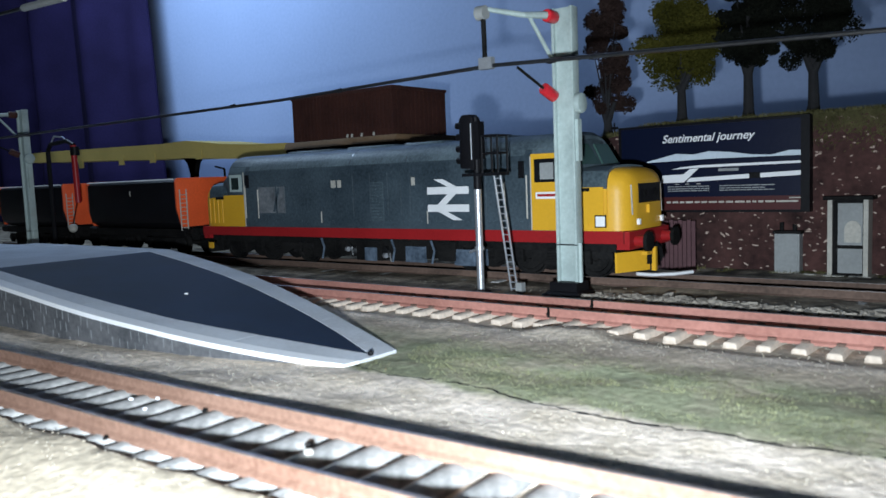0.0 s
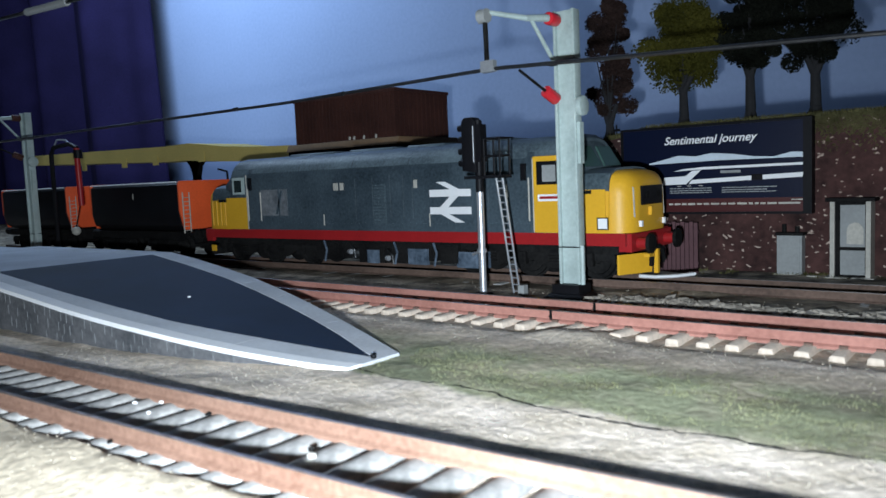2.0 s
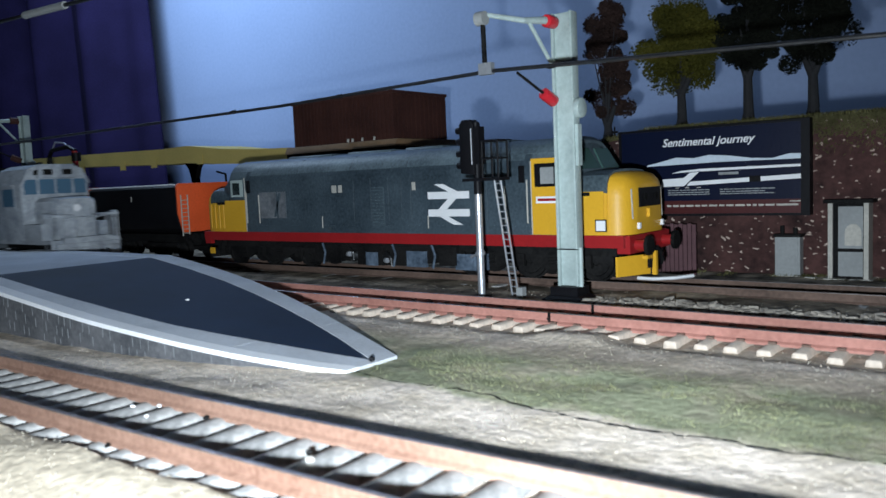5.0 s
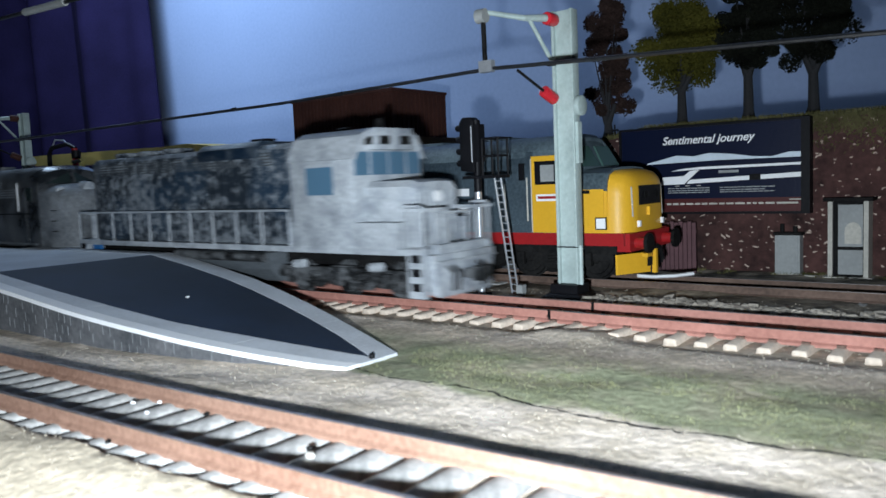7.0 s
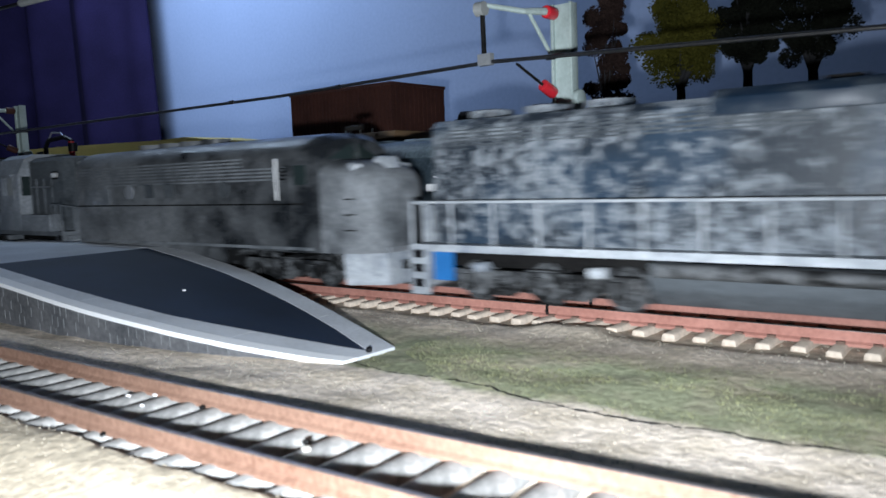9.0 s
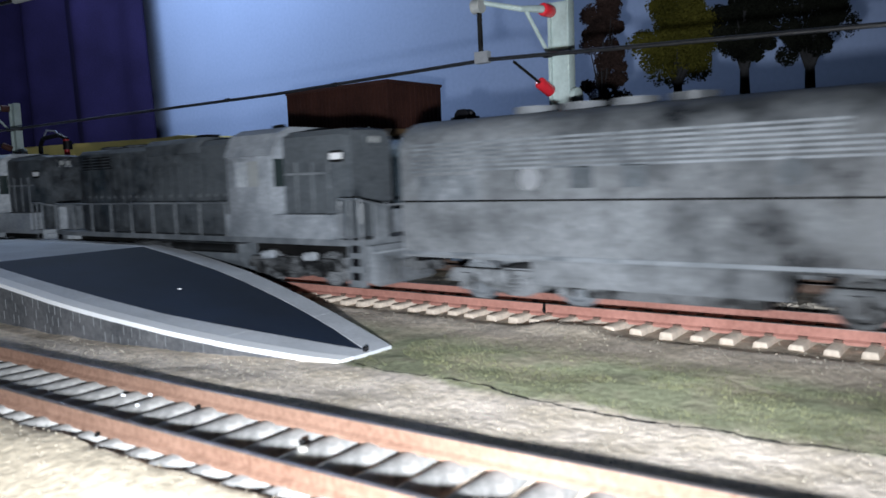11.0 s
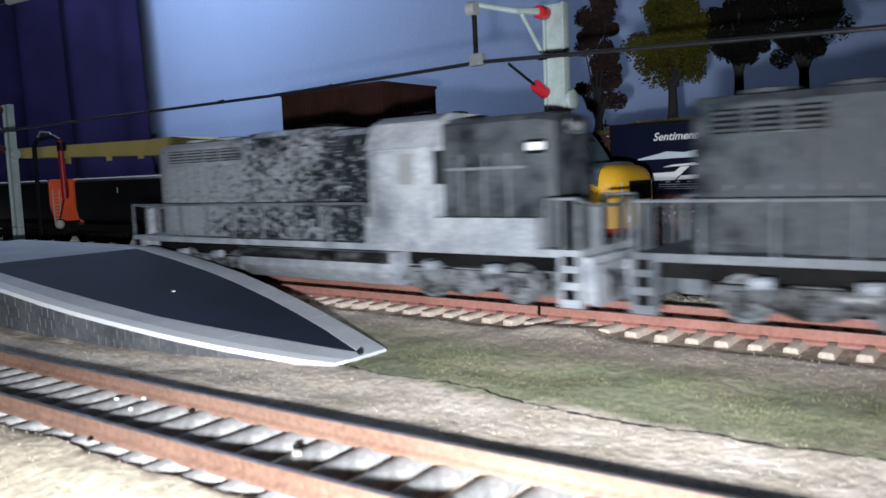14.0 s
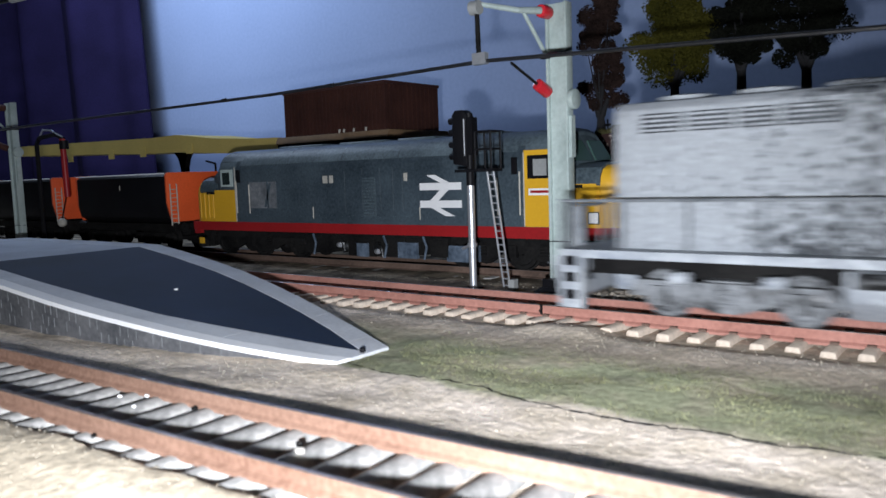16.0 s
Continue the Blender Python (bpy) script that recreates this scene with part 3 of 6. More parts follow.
def build_scatter():
    def near(r):
        x = r.uniform(20, 300)
        return x, near_line(x) + r.uniform(-45, 40)
    scatter_stones("ballast", 7000, near, (0.1, 0.24), M["stone"], "pale sandy ballast chips beside the rails")

    def mid(r):
        return r.uniform(-150, 260), r.choice((r.gauss(-90, 5), r.gauss(-32, 7), r.gauss(-62, 6)))
    scatter_stones("ballast", 5000, mid, (0.1, 0.28), M["stone"], "pale ballast chips between the far tracks", seed=2)
    def clods(r):
        return r.uniform(112, 240), r.gauss(-36, 2.6)
    scatter_stones("ballast", 900, clods, (0.8, 2.5), M["palestone"], "larger pale ballast lumps between the far tracks", seed=3)
    # dark ribbon that draws the shadow line along the grass mat's raised edge
    bm = new_bm()
    pts, x = [], 100.0
    rr = random.Random(8)
    while x < 300:
        y = float(np.interp(x, (100, 107, 119, 140, 162, 182, 198, 212, 300), (-131, -134.5, -137, -135.6, -139.6, -139.6, -139.2, -137, -134))) + rr.uniform(-0.5, 0.5)
        pts.append((x, y, ground_height(x, y) - 0.05))
        x += rr.uniform(0.8, 2.4)
    for a, b in zip(pts, pts[1:]):
        rod(bm, a, b, rr.uniform(0.12, 0.3), 5)
    tagged(part("grass_edge_shadow", bm, M["dark"]), "thin dark shadow line along the grass mat's torn edge", "grass edge", kind="stuff")
    # short fibres of scatter grass
    r = random.Random(5)
    verts, faces = [], []
    for i in range(22000):
        x = r.uniform(100, 270)
        y = -122 + r.gauss(0, 10) - 4 * noise.noise(Vector((x / 20, 3, 0)))
        if noise.noise(Vector((x / 16, y / 12, 7))) < -0.2 or y < -138.5:
            continue
        z = ground_height(x, y) - 0.1
        h, w, a = r.uniform(0.15, 0.5), r.uniform(0.07, 0.14), r.uniform(0, 6.28)
        dx, dy = math.cos(a) * w, math.sin(a) * w
        lx, ly = r.uniform(-0.4, 0.4), r.uniform(-0.4, 0.4)
        k = len(verts)
        for p in ((x - dx, y - dy, z), (x + dx, y + dy, z), (x + lx, y + ly, z + h)):
            verts.append(tuple(c * MM for c in p))
        faces.append((k, k + 1, k + 2))
    me = bpy.data.meshes.new("scatter_grass")
    me.from_pydata(verts, [], faces)
    me.materials.append(M["mat_grass"])
    tagged(new("scatter_grass", me), "short dull green scatter grass between the tracks", "grass", kind="stuff")


# ---- the platform end ----
def along(x, pts):
    return float(np.interp(x, [p[0] for p in pts], [p[1] for p in pts]))


def near_edge(x):
    return along(x, ((-400, -154.8), (-22, -154.3), (-4, -154.0), (12, -153.8), (26, -153.1), (38, -152.0), (49, -150.7), (60, -149.4), (69, -147.8), (78, -146.0), (85, -144.2), (92.5, -142.0), (99.5, -139.8), (106, -136.8)))


def near_inner(x):
    return along(x, ((-400, -144.2), (-49, -144.2), (-11, -143.6), (19, -142.3), (45, -140.4), (63.5, -136.9), (80, -133), (96, -129.3), (104, -127)))


def far_inner(x):
    return along(x, ((-400, -86.0), (-54, -86.0), (-25, -89.2), (5.6, -94.3), (27.5, -99.7), (49, -106), (67, -111.9), (85, -118.6), (102.8, -126.3), (104, -126.9)))


def far_edge(x):
    return along(x, ((-400, -77.6), (-54, -77.6), (-32, -79.6), (-9, -83.2), (12, -87.4), (34, -93.6), (54.6, -100.3), (73, -106.9), (90, -113.5), (105, -119.6), (107, -120.4)))


def deck(x):
    return 12.3 if x < -54 else 12.3 - (x + 54) * 15.2 / 157


def build_platform():
    t = thing("station_platform", "grey edged asphalt platform ending in a ramp", "platform")
    xs = [-400, -300, -200, -150, -100, -75, -54] + [-48 + 8 * i for i in range(19)] + [104, 106.2]
    core = new_bm()
    loft(core, [[(x, near_edge(x) + 1.2, -7), (x, far_edge(x) - 1.2, -7), (x, far_edge(x) - 1.2, deck(x) - 0.9), (x, near_edge(x) + 1.2, deck(x) - 0.9)] for x in xs])
    part("core", core, M["pbrick"], t, "dark grey brick platform side")
    for nm, mt, keep, words in (("ramp_surface", M["asphalt"], lambda x: -54 <= x <= 104, "dark asphalt ramp surface"), ("deck_paving", M["slab"], lambda x: x <= -54, "pale grey platform paving")):
        sur = new_bm()
        loft(sur, [[(x, near_inner(x) - 0.2, deck(x) - 1), (x, far_inner(x) + 0.2, deck(x) - 1), (x, far_inner(x) + 0.2, deck(x) - 0.12), (x, near_inner(x) - 0.2, deck(x) - 0.12)] for x in xs if keep(x)])
        part(nm, sur, mt, t, words)
    # edging slabs, each on its own, with a painted line along the near side
    x = -170.0
    i = 0
    while x < 105:
        e = min(x + 11.6, 106.2)
        r = random.Random(i)
        dz = r.uniform(0, 0.03)
        us = (x, x + (e - x) / 3, x + (e - x) * 2 / 3, e - 0.04)
        part("edging_slab", loft(new_bm(), [[(u, near_edge(u) + 4.1, deck(u) - 0.95), (u, near_inner(u), deck(u) - 0.95), (u, near_inner(u), deck(u) + dz), (u, near_edge(u) + 4.1, deck(u) + dz)] for u in us]), M["slab"], t)
        part("edging_slab", loft(new_bm(), [[(u, far_inner(u), deck(u) - 0.95), (u, far_edge(u), deck(u) - 0.95), (u, far_edge(u), deck(u) + dz), (u, far_inner(u), deck(u) + dz)] for u in us]), M["slab"], t)
        part("painted_edge", loft(new_bm(), [[(u, near_edge(u), deck(u) - 1.1), (u, near_edge(u) + 4.1, deck(u) - 1.1), (u, near_edge(u) + 4.1, deck(u) + 0.12), (u, near_edge(u), deck(u) + 0.12)] for u in us[:3] + (e - 0.02,)]), M["whiteline"], t, "white painted platform edge")
        x = e + 0.001
        i += 1
    # upright brick joints along the near side
    for k in range(46):
        x = -60 + k * 3.1
        zt = deck(x) - 1.6
        if zt < -2.6:
            break
        for j in range(3):
            z1 = zt - j * 3.4 - 0.25 * random.Random(k * 7 + j).random()
            if z1 < -3.2 or random.Random(k + 31 * j).random() < 0.4:
                continue
            o = x + (1.5 if j % 2 else 0)
            bm = B(o, o + 0.2, near_edge(o) + 1.08, near_edge(o) + 1.3, max(z1 - 2.6, -3.8), z1)
            part("brick_joint", bm, M["joint"], t)
    part("paint_fleck", B(21.5, 22.4, -120.7, -119.9, 4.44, 5.16), M["white"], t, "tiny white paint fleck")
    knob = new_bm()
    bmesh.ops.create_icosphere(knob, subdivisions=1, radius=0.8, matrix=Matrix.Translation((105.2, -127.8, -2.5)))
    part("ramp_stop", knob, M["black"], t, "small black lump at the ramp's foot")


# ---- bank, wall, billboard ----
def bank_top(x):
    return float(np.interp(x, (40, 62, 75, 95, 300), (20, 44, 51, 54, 54.5)))


def build_bank():
    t = thing("retaining_wall", "red-brown brick retaining wall with pale worn flecks", "wall", (0, 0, 0))
    tagged(t, kind="structure")
    bm = new_bm()
    prof = [(x, bank_top(x) - 1) for x in (44, 54, 62, 75, 95, 140, 200, 320)]
    prism_y(bm, [(44, -4)] + [(320, -4)][:0] + prof + [(320, -4)], 49, 53)
    part("wall_face", bm, M["wall"], t)
    r = random.Random(9)
    verts, faces = [], []
    bm = new_bm()
    xs = [44 + 4 * i for i in range(70)]
    ys = [49.3, 52, 56, 62, 70, 80, 95, 120, 180, 262]
    g = [[bm.verts.new((x, y, bank_top(x) + 0.06 * min(y - 48, 50) + 0.9 * noise.noise(Vector((x / 9, y / 9, 2))) - (2.2 if y < 50 else 0) - 0.35 * max(0, y - 95))) for y in ys] for x in xs]
    for i in range(len(xs) - 1):
        for j in range(len(ys) - 1):
            bm.faces.new((g[i][j], g[i + 1][j], g[i + 1][j + 1], g[i][j + 1]))
    low = [[bm.verts.new((v.co.x, v.co.y, -4)) for v in (row[0], row[-1])] for row in (g[0], g[-1])]
    bm.faces.new([v for v in g[0]][::-1] + [low[0][0], low[0][1]])
    structure(part("grass_bank", bm, M["grass"]), "dull green grassy bank on top of the brick wall", "bank")
    for i in range(9000):
        x, y = r.uniform(46, 240), 49.3 + abs(r.gauss(0, 9))
        z = bank_top(x) + 0.06 * (y - 48) - (2.0 * r.random() if y < 51 else 0.3)
        h, w, a = r.uniform(0.8, 2.4), r.uniform(0.15, 0.35), r.uniform(0, 6.28)
        k = len(verts)
        for p in ((x - w * math.cos(a), y - w * math.sin(a), z), (x + w * math.cos(a), y + w * math.sin(a), z), (x + r.uniform(-1, 1), y + r.uniform(-1.4, 0.6), z + h)):
            verts.append(tuple(c * MM for c in p))
        faces.append((k, k + 1, k + 2))
    for i in range(2600):
        # weeds at the wall's foot
        x, y = r.uniform(106, 235), 47 - abs(r.gauss(0, 4))
        if noise.noise(Vector((x / 12, y / 8, 1))) < 0.0:
            continue
        z, w, a = ground_height(x, y) - 0.2, r.uniform(0.12, 0.3), r.uniform(0, 6.28)
        k = len(verts)
        for p in ((x - w * math.cos(a), y - w * math.sin(a), z), (x + w * math.cos(a), y + w * math.sin(a), z), (x + r.uniform(-0.6, 0.6), y + r.uniform(-0.6, 0.6), z + r.uniform(0.5, 1.6))):
            verts.append(tuple(c * MM for c in p))
        faces.append((k, k + 1, k + 2))
    for i in range(7000):
        # moss and trailing grass over the top of the brick face
        x = r.uniform(157, 260)
        d = abs(r.gauss(0, 4.5))
        if noise.noise(Vector((x / 8, d / 5, 4))) < -0.25:
            continue
        z, w, a = 54.5 - d, r.uniform(0.15, 0.4), r.uniform(0, 6.28)
        k = len(verts)
        for p in ((x - w, 49.1, z), (x + w, 49.1, z), (x + r.uniform(-0.8, 0.8), 48.3 - r.random() * 0.7, z - r.uniform(0.3, 1.4))):
            verts.append(tuple(c * MM for c in p))
        faces.append((k, k + 1, k + 2))
    me = bpy.data.meshes.new("bank_grass")
    me.from_pydata(verts, [], faces)
    me.materials.append(M["grass"])
    tagged(new("bank_grass", me), "rough dull green grass along the wall top", "grass", kind="stuff")


def build_billboard():
    t = thing("billboard", "navy travel poster on a black-framed billboard", "billboard", (85.5, 46, 19.5))
    w, h = 73.0, 34.6
    part("panel", B(0.8, w - 0.8, -1.2, 2.9, 0.8, h - 0.8), M["poster"], t)
    part("red_band", B(0.9, w - 0.9, -1.25, -1.0, 0.9, 6.0), M["posterred"], t, "dark red lower band")
    fr = new_bm()
    for d in ((0, w, -1.9, 2.9, 0, 0.9), (0, w, -1.9, 2.9, h - 0.9, h), (0, 0.9, -1.9, 2.9, 0.9, h - 0.9), (w - 3.0, w, -1.9, 2.9, 0.9, h - 0.9)):
        box(fr, *d)
    part("frame", fr, M["black"], t, bevel=0.15)
    writing("Sentimental journey", 4.35, M["white"], t, (18.3, -1.3, 27.4), "headline")
    # hills in pale ink
    top = [(12, 20.4), (18, 21.6), (24, 23.0), (31, 22.4), (37, 23.4), (45, 22.7), (53, 21.4), (60, 21.0), (66, 22.4), (70.5, 22.2)]
    prism = prism_y(new_bm(), top + [(70.5, 20.4), (40, 20.5), (12, 19.9)], -1.42, -1.1)
    part("hill_line", prism, material("pale_ink", (0.55, 0.62, 0.68), 0.5, vary=0.08), t)
    part("train_roof", prism_y(new_bm(), [(22, 16.8), (31, 17.2), (70.5, 17.6), (70.5, 18.5), (34, 18.2), (26, 17.7)], -1.46, -1.1), M["white"], t)
    part("train_nose", prism_y(new_bm(), [(17.6, 11.6), (27, 11.7), (29.4, 13.8), (33, 17.0), (29.5, 16.9), (27, 14.9), (18.3, 14.6)], -1.46, -1.1), M["white"], t)
    part("train_stripe", prism_y(new_bm(), [(28, 11.8), (70.5, 13.3), (70.5, 15.0), (29.5, 13.4)], -1.44, -1.1), M["white"], t)
    part("train_stripe", B(52, 56, -1.5, -1.1, 12.6, 14.8), M["dark"], t)
    part("name_block", B(40.5, 48, -1.3, -1.1, 15.6, 16.6), M["cabinet"], t)
    r = random.Random(4)
    for row, z in enumerate((9.9, 9.0, 8.2)):
        for a, b in ((20.5, 37), (41, 61)):
            x = a
            while x < b - (5 if row == 1 and a > 40 else 0):
                l = r.uniform(0.8, 2.6)
                part("print_bar", B(x, min(x + l, b), -1.4, -1.1, z, z + 0.38), M["cabinet"], t)
                x += l + 0.35
    x = 20
    while x < 63:
        l = r.uniform(1.2, 3.8)
        part("print_bar", B(x, x + l, -1.45, -1.1, 3.6, 4.3), M["cream"], t)
        x += l + 0.7
    part("logo_bar", B(66, 70.5, -1.4, -1.1, 5.0, 5.4), M["cream"], t)
    part("logo_bar", B(63.5, 69, -1.4, -1.1, 3.6, 4.3), M["cream"], t)
    for x in (23.5, 27.5, 32):
        part("print_bar", B(x, x + 1.6, -1.4, -1.1, 10.9, 11.2), M["cream"], t)


def build_marker():
    t = thing("marker_post", "tiny black cross-shaped post on the bank", "post", (80, 52, 51))
    part("post", rod(new_bm(), (0, 0, -1), (0, 0, 6), 0.35, 6), M["black"], t)
    part("crossbar", B(-1.5, 1.5, -0.3, 0.3, 3.2, 4.2), M["black"], t)


def build_cabinets():
    t = thing("relay_cabinet", "small grey lineside relay cabinet against the brick wall", "cabinet", (146.6, 44, -3.4))
    part("body", B(0, 8.6, 0, 4.6, 0.8, 15), M["cabinet"], t, bevel=0.4)
    part("plinth", B(-0.8, 9.4, -0.8, 4.9, 0, 0.9), M["cream"], t, bevel=0.2)
    part("lid", B(-0.5, 9.1, -0.5, 4.9, 15, 16), M["dark"], t, bevel=0.3)
    part("door", B(0.7, 7.9, -0.25, 0.1, 1.6, 14.2), M["cabinet"], t, bevel=0.12)
    part("vent_pipe", rod(new_bm(), (1.9, 2.6, 16), (1.9, 2.6, 19), 0.8), M["dark"], t)
    part("vent_pipe", rod(new_bm(), (6.4, 2.6, 16), (6.4, 2.6, 18.2), 0.8), M["dark"], t)
    t = thing("equipment_kiosk", "tall pale grey kiosk with cream posts and grey doors", "kiosk", (165.0, 41, -3.4))
    part("body", B(1.4, 11.2, 1, 7.6, 1, 27), M["dark"], t)
    for x in (0, 11.2):
        part("post", B(x, x + 1.5, 0, 7.6, 0.9, 27.2), M["cream"], t, bevel=0.2)
    part("roof", B(-1.3, 14.2, -1.2, 7.8, 27.2, 28.4), M["dark"], t, bevel=0.3)
    part("base", B(-1.4, 5.6, -1.6, 7.6, 0, 0.9), M["cream"], t, bevel=0.2)
    part("base", B(7.0, 14.0, -1.6, 7.6, 0, 0.9), M["cream"], t, bevel=0.2)
    part("door", B(3.2, 10.9, 0.5, 1.1, 11.5, 26), M["cabinet"], t, bevel=0.2)
    part("door", B(3.2, 10.9, 0.5, 1.1, 1.8, 10.3), M["cabinet"], t, bevel=0.2)
    part("rail", B(2.4, 11, 0.2, 1.0, 10.4, 11.3), M["dark"], t)
    part("hatch", prism_y(new_bm(), [(5 + 2.9 + 2.6 * math.cos(a * math.pi / 8), 17 + 3 * math.sin(a * math.pi / 8)) for a in range(9)] + [(5.3, 12.5), (10.5, 12.5)], 0.2, 0.6), M["cream"], t)
    t = thing("fence_panel", "low maroon slatted fence at the wall's foot", "fence", (104, 38, -3.4))
    for i in range(9):
        part("slat", B(i * 1.75, i * 1.75 + 1.45, -0.3, 0.3, 0, 20 + 0.4 * (i % 2)), M["bin"], t, bevel=0.15)
    part("rail", B(0, 15.5, 0.3, 0.9, 4, 5), M["bin"], t)
    part("rail", B(0, 15.5, 0.3, 0.9, 16, 17), M["bin"], t)
    t = thing("concrete_block", "short pale concrete block lying at the wall's foot", "block", (157.5, 40, -3.5))
    part("block", B(0, 4, 0, 2, 0, 1.2), M["cream"], t, bevel=0.2)


# ---- trees ----
def build_tree(label, at, height, spread, mat, seed, crown_low, open_crown=0.0):
    r = random.Random(seed)
    t = thing("model_tree", label, "tree", at, "trees on the wall bank")
    tr = new_bm()
    fork = height * crown_low
    rod(tr, (0, 0, -1), (0.3, 0, 4), 3.2, 10, 2.1)
    rod(tr, (0.3, 0, 4), (0, 0.2, fork - 3), 2.1, 10, 1.7)
    for q in (-1, 1):
        rod(tr, (q * 0.4, 0.2, fork - 3.5), (q * spread * 0.3, 0.4, fork + 5), 1.6, 8, 0.9)
    tips = []
    for i in range(7):
        a = i * 2.4 + r.random()
        rr = spread * r.uniform(0.25, 0.6)
        z = fork + (height - fork) * r.uniform(0.2, 0.8)
        tip = (rr * math.cos(a), rr * math.sin(a), z)
        rod(tr, (0, 0.1, fork - 1.5), tip, 0.6, 5, 0.15)
        tips.append(tip)
    rod(tr, (0, 0.1, fork - 1), (0.4, 0, height * 0.85), 0.9, 6, 0.3)
    part("trunk", tr, M["bark"], t, "dark bare trunk")
    verts, faces = [], []
    clumps = []
    for i in range(int(62 * (1 - 0.5 * open_crown))):
        z = fork + (height - fork) * (0.04 + 0.93 * r.random())
        k = (z - fork) / (height - fork)
        rad = spread * (0.95 * math.sin(math.pi * min(0.97, 0.22 + 0.72 * k)) ** 0.6)
        a, q = r.uniform(0, 6.28), rad * math.sqrt(r.random())
        clumps.append((q * math.cos(a), q * math.sin(a), z, spread * r.uniform(0.22, 0.42)))
    for cx, cy, cz, cr in clumps:
        for j in range(520):
            d = Vector((r.gauss(0, 1), r.gauss(0, 1), r.gauss(0, 0.8))).normalized() * cr * r.uniform(0.55, 1.08)
            c = Vector((cx, cy, cz)) + d
            s = r.uniform(0.35, 0.85)
            u = Vector((r.gauss(0, 1), r.gauss(0, 1), r.gauss(0, 1))).normalized()
            v = u.orthogonal().normalized()
            k = len(verts)
            for p in (c + u * s, c - u * s * 0.5 + v * s * 0.8, c - u * s * 0.5 - v * s * 0.8):
                verts.append(tuple(q * MM for q in p))
            faces.append((k, k + 1, k + 2))
    me = bpy.data.meshes.new("crown")
    me.from_pydata(verts, [], faces)
    me.materials.append(mat)
    c = new("crown", me)
    c.parent = t


def build_trees():
    build_tree("thin brown model tree with an open ragged crown", (64, 78, 52), 62, 12, M["leafbrown"], 11, 0.18, 0.75)
    build_tree("olive green model tree with a forked trunk", (99, 78, 55.5), 52, 16.5, M["leafgreen"], 12, 0.36)
    build_tree("dark bushy model tree on a bare trunk", (127.6, 76, 55.5), 62, 11.2, M["leafdark"], 13, 0.36)
    build_tree("dark rounded model tree on a bare trunk", (152.2, 76, 55.5), 62, 13.6, M["leafdark"], 14, 0.33)


# ---- electric line ----
def build_mast(at, label, insulator):
    t = thing("catenary_mast", label, "mast", at, "catenary masts")
    part("base", loft(new_bm(), [[(x * k, y * k, z) for x, y in ((-7.5, -6), (7.5, -6), (7.5, 6), (-7.5, 6))] for k, z in ((1, 0), (1, 1.2), (0.72, 2.6))]), M["black"], t, "black base block", bevel=0.3)
    part("foot", B(-4.9, 4.9, -4.0, 4.0, 2.6, 5.4), M["black"], t, "black base block", bevel=0.4)
    h = [(-3.2, -2.0), (-2.3, -2.0), (-2.3, -0.6), (3.3, -0.6), (3.3, -2.0), (4.2, -2.0), (4.2, 2.0), (3.3, 2.0), (3.3, 0.6), (-2.3, 0.6), (-2.3, 2.0), (-3.2, 2.0)]
    part("column", prism_z(new_bm(), h, 5.4, 92), M["mast"], t, "pale green-grey steel column", bevel=0.15)
    part("band", B(-3.6, 4.6, -2.4, 2.4, 75.5, 76.8), M["black"], t, "black clamp band")
    part("band", B(-3.35, 4.35, -2.15, 2.15, 17.2, 17.5), M["black"], t)
    # bracket arm towards the track
    part("insulator", rod(new_bm(), (-1.6, -2.2, 88.9), (-1.9, -7, 89.1), 2.0, 14), insulator, t, "glossy red insulator", bevel=0.4)
    arm = new_bm()
    rod(arm, (-1.9, -7, 89.1), (-4.7, -15, 88.5), 1.2, 8, 0.9)
    rod(arm, (-4.7, -15, 88.5), (-12, -27, 89.9), 0.9, 8, 0.7)
    part("arm", arm, M["mast"], t)
    part("stay", rod(new_bm(), (-4.2, -13, 88.2), (-2.4, -2.4, 75.6), 0.65), M["mast"], t)
    part("stay_end", B(-4.2, -1.6, -3.6, -2.0, 75.0, 76.2), M["black"], t)
    part("hanger_ring", rod(new_bm(), (-13.6, -27, 88.6), (-10.6, -27, 88.6), 2.1, 12), M["cabinet"], t, "grey steel hanger ring")
    part("hanger", rod(new_bm(), (-11.6, -27, 87.5), (-11.4, -27, 75), 0.75), M["dark"], t, "dark steel hanger")
    part("wire_clamp", B(-13.2, -8.6, -28, -26, 72.0, 75.4), M["steel"], t, "grey wire clamp", bevel=0.5)
    part("insulator", rod(new_bm(), (-2.2, -2.4, 64.4), (-3.2, -7.6, 67.0), 1.9, 14), insulator, t, "glossy red insulator", bevel=0.4)
    part("registration_arm", rod(new_bm(), (-3.2, -7.6, 67.0), (-5.2, -19, 72.6), 0.45), M["dark"], t)
    w = new_bm()
    rod(w, (4.3, 0, 62), (6.4, 0, 62), 3.2, 14)
    part("pulley", w, M["mast"], t, "pale tension pulley", bevel=0.4)
    part("counterweight", B(4.2, 5.2, -1.2, 1.2, 44, 57), M["mast"], t, bevel=0.5)
    part("conduit", rod(new_bm(), (4.9, -1.2, 5.4), (4.9, -1.2, 18), 0.7), M["mast"], t)
    return t


